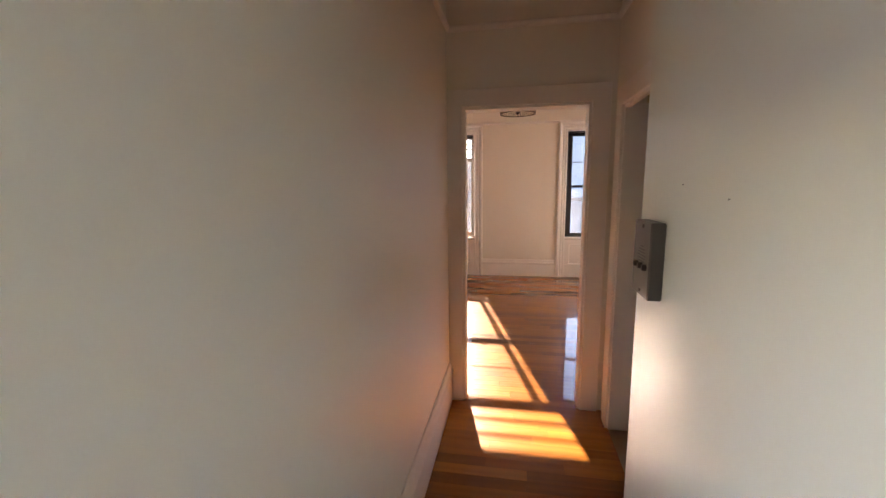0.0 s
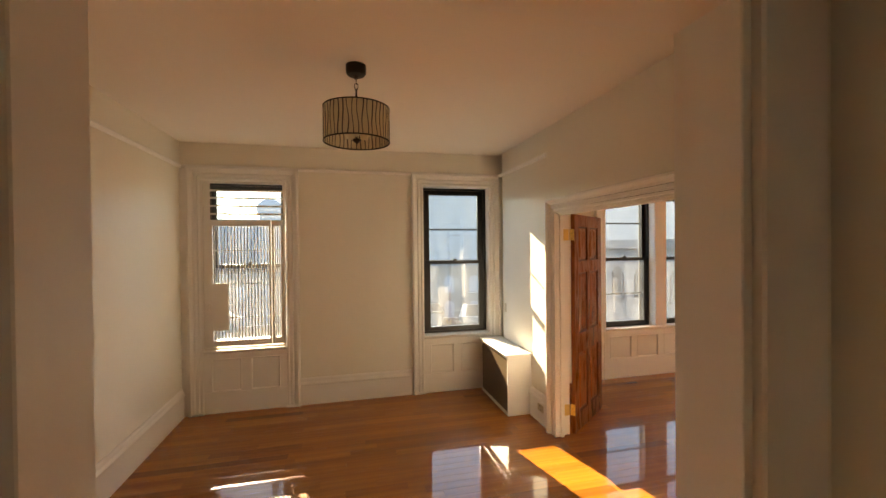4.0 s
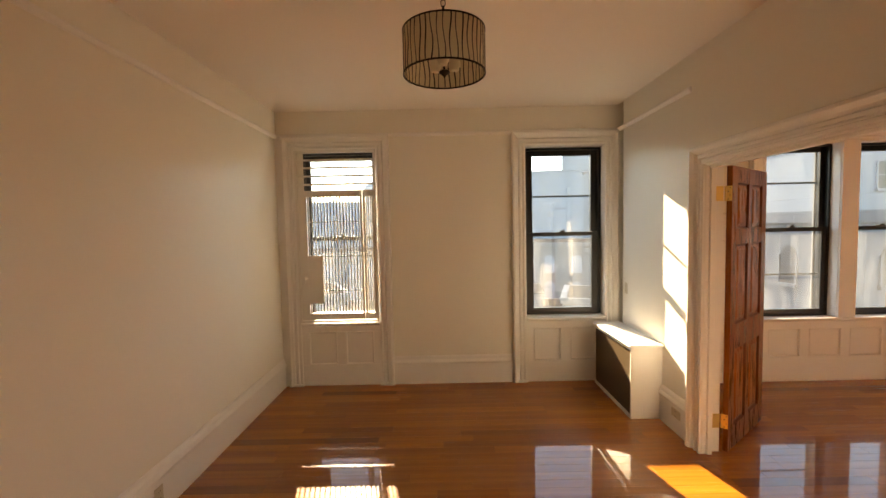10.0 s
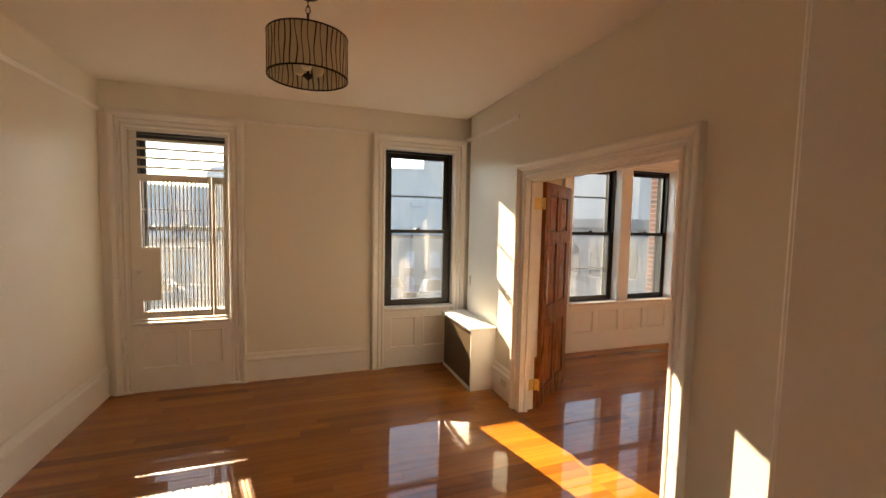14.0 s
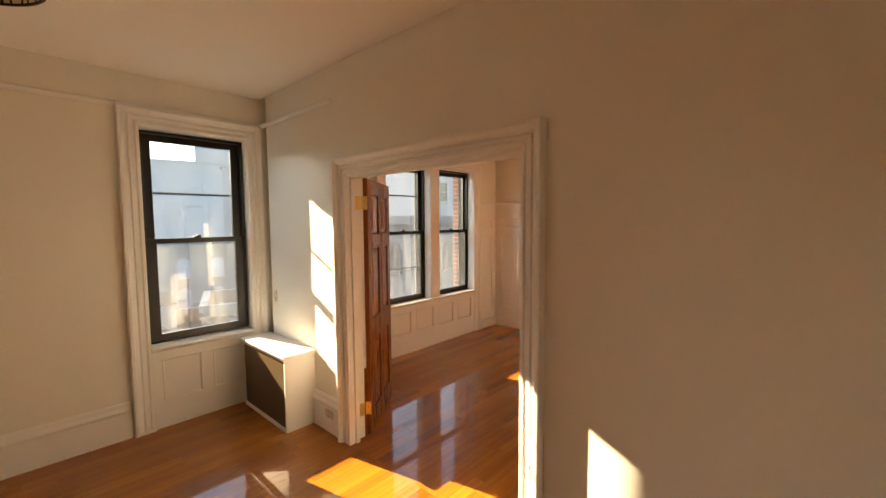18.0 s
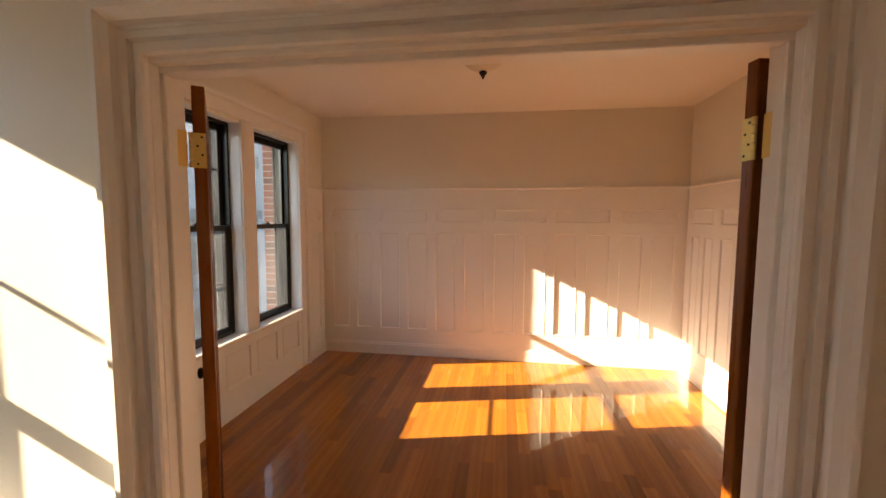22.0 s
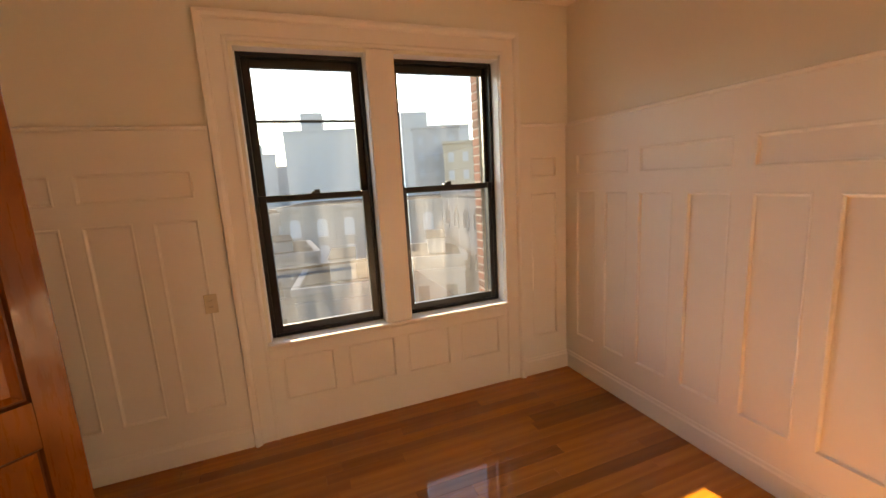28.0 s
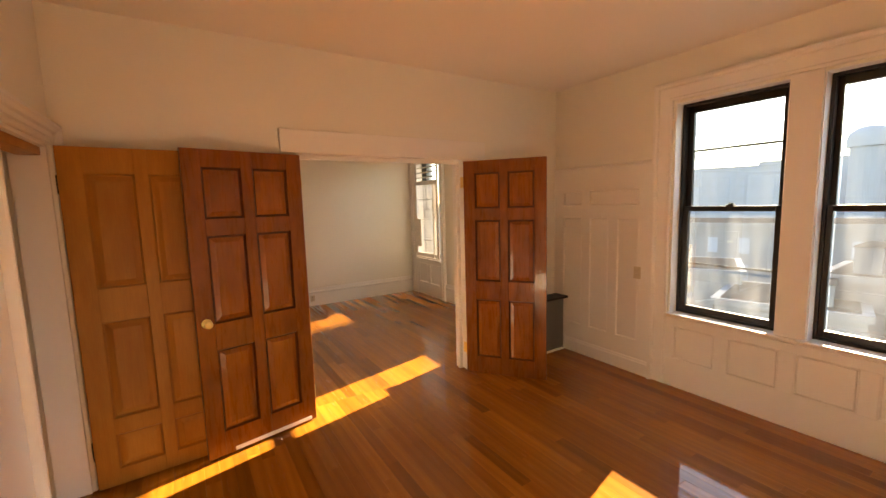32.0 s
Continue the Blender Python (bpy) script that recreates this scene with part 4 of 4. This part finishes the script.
# ---- ceiling light of the second room ----
dome = thing("ceiling_light", "flush cream glass dome light with dark finial", "lamp", at=(3.82, 4.70, RZ))
bm = bmesh.new()
lathe(bm, [(0.13, 0.0), (0.13, -0.012), (0.12, -0.016)], 32)
part("base_plate", bm, BRONZE, dome)
bm = bmesh.new()
lathe(bm, [(0.160, -0.014), (0.165, -0.03), (0.158, -0.06), (0.138, -0.098), (0.10, -0.130), (0.05, -0.150), (0.004, -0.155)], 40)
part("glass_dome", bm, FROST, dome, "cream frosted glass", smooth=True)
bm = bmesh.new()
lathe(bm, [(0.006, -0.152), (0.026, -0.158), (0.028, -0.170), (0.016, -0.184), (0.010, -0.195), (0.004, -0.208)], 18)
part("finial", bm, BRONZE, dome, smooth=True)

# ---- brick outside the twin windows ----
BRICK = mat("red_brick", (0.30, 0.07, 0.035), 0.85)
bn = Nodes(BRICK)
bv = bn.coords()
br = bn.add("ShaderNodeObjectInfo").outputs["Random"]
bt = bn.ramp(br, [(0.0, (0.42, 0.40, 0.40)), (0.18, (0.62, 0.58, 0.56)), (0.3, (0.95, 0.95, 0.95)), (1.0, (1.15, 1.12, 1.1))])
bn.link(bn.mix(1.0, bn.mix(bn.noise(bv, 22.0, 4), (0.20, 0.05, 0.028), (0.36, 0.105, 0.06)), bt, "MULTIPLY"), bn.b.inputs["Base Color"])
bn.bump(bn.noise(bv, 90.0, 4), 0.5, 0.003)
MORTAR = mat("pale_mortar", (0.50, 0.45, 0.39), 0.95)
mn = Nodes(MORTAR)
mn.link(mn.mix(mn.noise(mn.coords(), 30.0, 4), (0.40, 0.35, 0.30), (0.56, 0.51, 0.45)), mn.b.inputs["Base Color"])
facade = thing("wall_facade", "red brick outer face with pale mortar", "wall", kind="structure")
FX = [(LX1 + 0.14, 3.225), (3.993, 4.235), (4.930, RX1 + 0.4)]
bm = bmesh.new()
for x0, x1 in FX:
    box(bm, x0 + 0.004, x1 - 0.004, 6.991, OUT2 - 0.008 if x1 - x0 > 0.3 else 7.01, -14, 3.6)
for x0, x1 in ((3.225, 3.993), (4.235, 4.930)):
    box(bm, x0 - 0.004, x1 + 0.004, 6.991, OUT2 - 0.008, -14, 0.60)
    box(bm, x0 - 0.004, x1 + 0.004, 6.991, OUT2 - 0.008, 2.56, 3.6)
part("mortar_bed", bm, MORTAR, facade)
bm = bmesh.new()
chamfered(bm, 3.25, 5.0, 6.995, OUT2 + 0.05, 0.50, 0.575, 0.006)
part("stone_sill", bm, MORTAR, facade)
proto = {}


def brick_at(x0, x1, y0, y1, z):
    key = (round(x1 - x0, 4), round(y1 - y0, 4))
    if key not in proto:
        bm = bmesh.new()
        chamfered(bm, -key[0] / 2, key[0] / 2, -key[1] / 2, key[1] / 2, 0, 0.057, 0.004)
        proto[key] = finish("brick", bm, BRICK)
    o = new("brick", proto[key])
    o.parent = facade
    o.location = ((x0 + x1) / 2, (y0 + y1) / 2, z)


for k in range(28):
    z = 0.64 + k * 0.069
    for xe, sgn in ((4.930, 1), (3.225, -1)):
        d = 0.205 if k % 2 else 0.095
        x0, x1 = (xe, xe + d) if sgn > 0 else (xe - d, xe)
        brick_at(x0, x1, 6.996, OUT2 - 0.002, z)

# ---- outdoors ----
ASPHALT = mat("asphalt", (0.06, 0.06, 0.06), 0.9, 0.0, 0.0)
an = Nodes(ASPHALT)
an.link(an.mix(an.noise(an.coords(), 0.05, 5), (0.10, 0.10, 0.10), (0.30, 0.29, 0.27)), an.b.inputs["Base Color"])
setting(one_box("ground", (-2500, 2500, -2500, 2500, -14.5, -14.0), ASPHALT), "grey street and yards far below", "ground")
PANEDK = mat("dark_window_pane", (0.07, 0.073, 0.08), 0.3)
# far panes are pale and bluish: distance haze put into their colour
PANEFAR = mat("hazed_far_pane", (0.33, 0.39, 0.46), 0.6)


TAR = mat("tar_roof", (0.05, 0.05, 0.052), 0.9, 0.0, 0.0)
tn = Nodes(TAR)
tn.link(tn.mix(tn.noise(tn.coords(), 0.6, 4), (0.035, 0.035, 0.037), (0.09, 0.088, 0.085)), tn.b.inputs["Base Color"])


def facade_mat(name, col):
    m = mat(name, col, 0.9, 0.0, 0.1)
    n = Nodes(m)
    v = n.coords()
    n.link(n.mix(n.noise(v, 0.35, 5), tuple(c * 0.8 for c in col), tuple(min(1, c * 1.12) for c in col)), n.b.inputs["Base Color"])
    return m


# haze over the far blocks is painted in as pale, bluish wall colour
STONE, LIMEW, BEIGE, HAZED, ROOFR, PALE = facade_mat("grey_stone", (0.17, 0.18, 0.20)), facade_mat("whitewashed_wall", (0.34, 0.37, 0.41)), facade_mat("beige_brick", (0.36, 0.33, 0.28)), facade_mat("hazed_blue_grey", (0.36, 0.41, 0.46)), facade_mat("terracotta_roof", (0.26, 0.15, 0.10)), facade_mat("pale_stone", (0.27, 0.28, 0.29))


def building(name, az, dist, width, depth, top, material, label, cols=0, rows=0, win=(1.0, 1.6), z_first=None, turn=0.0, arched=False, extras=()):
    """A block seen from the rooms at a bearing az (degrees east of north)."""
    a = radians(az)
    g = thing(name, label, "building", at=(2.5 + dist * math.sin(a), 4.0 + dist * math.cos(a), -14.0))
    g.rotation_euler.z = -a + radians(turn)
    h = top + 14.0
    one_box("wall", (-width / 2, width / 2, 0, depth, 0, h), material, g)
    bm = bmesh.new()
    box(bm, -width / 2 - 0.25, width / 2 + 0.25, -0.3, depth + 0.3, h, h + 0.5)
    box(bm, -width / 2 - 0.1, width / 2 + 0.1, -0.15, 0, h - 0.9, h - 0.6)
    part("parapet", bm, material, g)
    if cols:
        w, hh = win
        bm = bmesh.new()
        if arched:
            pts = [(-w / 2, 0), (w / 2, 0), (w / 2, hh - w / 2)] + [(w / 2 * math.cos(t), hh - w / 2 + w / 2 * math.sin(t)) for t in (0.5, 1.05, 1.57, 2.1, 2.64)] + [(-w / 2, hh - w / 2)]
            fr = [bm.verts.new((x, -0.03, z)) for x, z in pts]
            bk = [bm.verts.new((x, 0.2, z)) for x, z in pts]
            bm.faces.new(fr)
            for k in range(len(pts)):
                bm.faces.new((fr[k], fr[(k + 1) % len(pts)], bk[(k + 1) % len(pts)], bk[k]))
        else:
            box(bm, -w / 2, w / 2, -0.03, 0.2, 0, hh)
        me = finish("window", bm, PANEDK if dist < 45 else PANEFAR)
        bm = bmesh.new()
        box(bm, -w / 2 - 0.12, w / 2 + 0.12, -0.22, 0.05, -0.18, 0)
        sill = finish("sill", bm, material)
        zf = h - 3.4 if z_first is None else z_first + 14
        for r in range(rows):
            for c in range(cols):
                o = new("window", me)
                o.parent = g
                o.location = (-width / 2 + width * (c + 0.5) / cols, 0, zf - r * 3.4)
                if dist < 60:
                    q = new("sill", sill)
                    q.parent = o
    one_box("roof", (-width / 2 + 0.3, width / 2 - 0.3, 0.05, depth - 0.3, h + 0.5, h + 0.54), TAR, g)
    for x0, x1, hh in extras:
        bm = bmesh.new()
        box(bm, x0, x1, 1.0, min(depth, 6.0), h + 0.5, h + hh)
        part("roof_house", bm, material, g)
        one_box("roof_cap", (x0 - 0.1, x1 + 0.1, 0.9, min(depth, 6.0) + 0.1, h + hh, h + hh + 0.06), TAR, g)
    return g


building("apartment_slab", 13, 170, 74, 16, 23, HAZED, "hazy blue-grey slab apartment block far away", 14, 8, (2.2, 1.5), extras=((-30, -22, 7), (8, 20, 6)))
building("far_tower", -3.0, 220, 19, 18, 18, HAZED, "hazy distant apartment tower", 6, 6, (1.8, 1.6), extras=((-3, 4, 5),))
building("far_block", -24, 210, 60, 20, 13, HAZED, "low hazy distant block", 12, 3, (1.8, 1.6))
building("far_block", 2, 240, 70, 20, 13, HAZED, "low hazy distant block", 12, 3, (1.8, 1.6))
building("far_block", -42, 190, 70, 20, 15, HAZED, "low hazy distant block", 10, 3, (1.8, 1.6))
building("stone_rowhouse", -14, 62, 34, 14, -2.4, PALE, "grey stone rowhouses across the street", 10, 3, (1.1, 2.0))
building("stone_rowhouse", 16, 52, 30, 14, -1.2, PALE, "grey stone building with arched windows", 9, 3, (1.3, 2.3), arched=True)
building("far_block", -12.5, 235, 56, 20, 16, HAZED, "low hazy distant block", 12, 3, (1.8, 1.6), extras=((14, 20, 2),))
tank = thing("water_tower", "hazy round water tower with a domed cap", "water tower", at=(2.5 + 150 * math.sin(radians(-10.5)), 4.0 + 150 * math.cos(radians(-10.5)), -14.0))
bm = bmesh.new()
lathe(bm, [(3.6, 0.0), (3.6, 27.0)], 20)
part("shaft", bm, HAZED, tank)
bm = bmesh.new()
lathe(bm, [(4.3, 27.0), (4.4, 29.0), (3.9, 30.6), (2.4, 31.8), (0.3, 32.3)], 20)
part("cap", bm, HAZED, tank, smooth=True)
building("low_house", -24, 40, 9, 8, -5.2, PALE, "low pale house with flat roof", 3, 2, (0.9, 1.4), extras=((-2, 0.5, 1.9),))
building("low_house", -13, 34, 8, 8, -6.4, PALE, "low grey-white house with flat roof", 3, 1, (0.9, 1.4), extras=((1.0, 2.4, 2.0),))
building("low_house", -3, 38, 10, 8, -4.6, STONE, "low grey house with flat roof", 4, 2, (0.9, 1.4), extras=((-3.6, -2.2, 2.4), (0.8, 3.0, 1.5)))
building("low_house", 9, 30, 8, 8, -6.0, STONE, "low grey house with flat roof", 3, 1, (0.9, 1.4), extras=((-1.5, 0.4, 2.2),))
building("low_house", 19, 33, 7, 7, -5.0, PALE, "low grey-white house with flat roof", 3, 2, (0.9, 1.4), extras=((0.5, 2.0, 1.8),))
building("pale_block", 21, 90, 10, 12, 12.5, LIMEW, "pale plastered block among lower roofs", 3, 5, (1.1, 1.7))
building("beige_tenement", 27, 80, 14, 14, 8.2, BEIGE, "beige brick tenement with rows of windows", 5, 5, (1.1, 1.8))


def corner_block(name, x0, x1, y0, y1, top, material, label, west, south, win=(1.0, 1.7), arched=False, ledge=0.35):
    """A block square to the rooms, with windows on its two faces; west and south are lists of (place, sill height)."""
    g = thing(name, label, "building", at=(x0, y0, -14.0))
    w, d, h = x1 - x0, y1 - y0, top + 14.0
    one_box("wall", (0, w, 0, d, 0, h), material, g)
    bm = bmesh.new()
    for a in ((-ledge * 0.4, w + 0.1, -ledge * 0.4, 0.3), (-ledge * 0.4, w + 0.1, d - 0.3, d + 0.1), (-ledge * 0.4, 0.3, 0.3, d - 0.3), (w - 0.3, w + 0.1, 0.3, d - 0.3)):
        box(bm, *a, h, h + ledge)
    part("parapet", bm, material, g)
    one_box("roof", (0.3, w - 0.3, 0.3, d - 0.3, h, h + 0.05), TAR, g)
    ww, hh = win
    bm = bmesh.new()
    pts = [(-ww / 2, 0), (ww / 2, 0), (ww / 2, hh - ww / 2)]
    pts += [(ww / 2 * math.cos(t), hh - ww / 2 + ww / 2 * math.sin(t)) for t in (0.5, 1.05, 1.57, 2.1, 2.64)] if arched else [(ww / 2, hh), (-ww / 2, hh)]
    pts += [(-ww / 2, hh - ww / 2)]
    fr, bk = [bm.verts.new((x, -0.02, z)) for x, z in pts], [bm.verts.new((x, 0.2, z)) for x, z in pts]
    bm.faces.new(fr)
    for k in range(len(pts)):
        bm.faces.new((fr[k], fr[(k + 1) % len(pts)], bk[(k + 1) % len(pts)], bk[k]))
    pane = finish("window", bm, PANEDK)
    bm = bmesh.new()
    box(bm, -ww / 2 - 0.12, ww / 2 + 0.12, -0.16, 0.05, -0.16, 0)
    for sx in (-ww / 2 - 0.08, ww / 2):
        box(bm, sx, sx + 0.08, -0.07, 0.05, 0, hh - (ww / 2 if arched else 0))
    box(bm, -ww / 2, ww / 2, -0.05, 0.05, hh * 0.48, hh * 0.52)
    trim = finish("window_frame", bm, material)
    for places, turn in ((west, -90), (south, 0)):
        for a, z in places:
            o = new("window", pane)
            o.parent = g
            o.location = (0, a, z + 14) if turn else (a, 0, z + 14)
            o.rotation_euler.z = radians(turn)
            new("window_frame", trim).parent = o
    return g


grid = lambda a0, step, n, sills: [(a0 + step * k, z) for k in range(n) for z in sills]
corner_block("white_building", 24.4, 33, 26.9, 38.5, 6.4, LIMEW, "white plastered building with a plain parapet", [], grid(1.9, 2.6, 2, (3.4, 0.2)), (0.9, 1.6))
corner_block("tall_house", 45, 59, 38, 47, 17, LIMEW, "tall pale rendered building with a blank side", [], grid(3, 4, 3, (12, 8)))
corner_block("stone_building", 15.5, 23.8, 19.5, 26.4, 1.5, STONE, "grey stone building with arched windows and a cornice", grid(1.3, 1.9, 3, (-1.2, -4.6, -8)), grid(1.2, 2.0, 4, (-1.2, -4.6, -8)), (0.85, 1.7), True, 0.5)
corner_block("stone_building", 17.5, 24.0, 28.0, 41.0, 0.2, STONE, "grey stone rowhouse with flat roof", grid(1.2, 2.1, 6, (-2.6, -6.0)), grid(1.2, 2.0, 3, (-2.6, -6.0)), (0.85, 1.7), True, 0.4)
building("low_shed", 27, 17, 12, 8, -7.5, ROOFR, "low terracotta roofed shed below the windows")

# ---- nails left in the hall pier ----
for y, z in ((0.603, 1.613), (0.411, 1.589)):
    bm = bmesh.new()
    lathe(bm, [(0.0006, 0.0), (0.0006, -0.0015), (0.0011, -0.0018), (0.0010, -0.0025), (0.0004, -0.0027)], 10, (PX, y, z), "x")
    tagged(part("nail", bm, BRONZE), "small dark nail head in the pale hall wall", "nail", "nails in the hall wall")
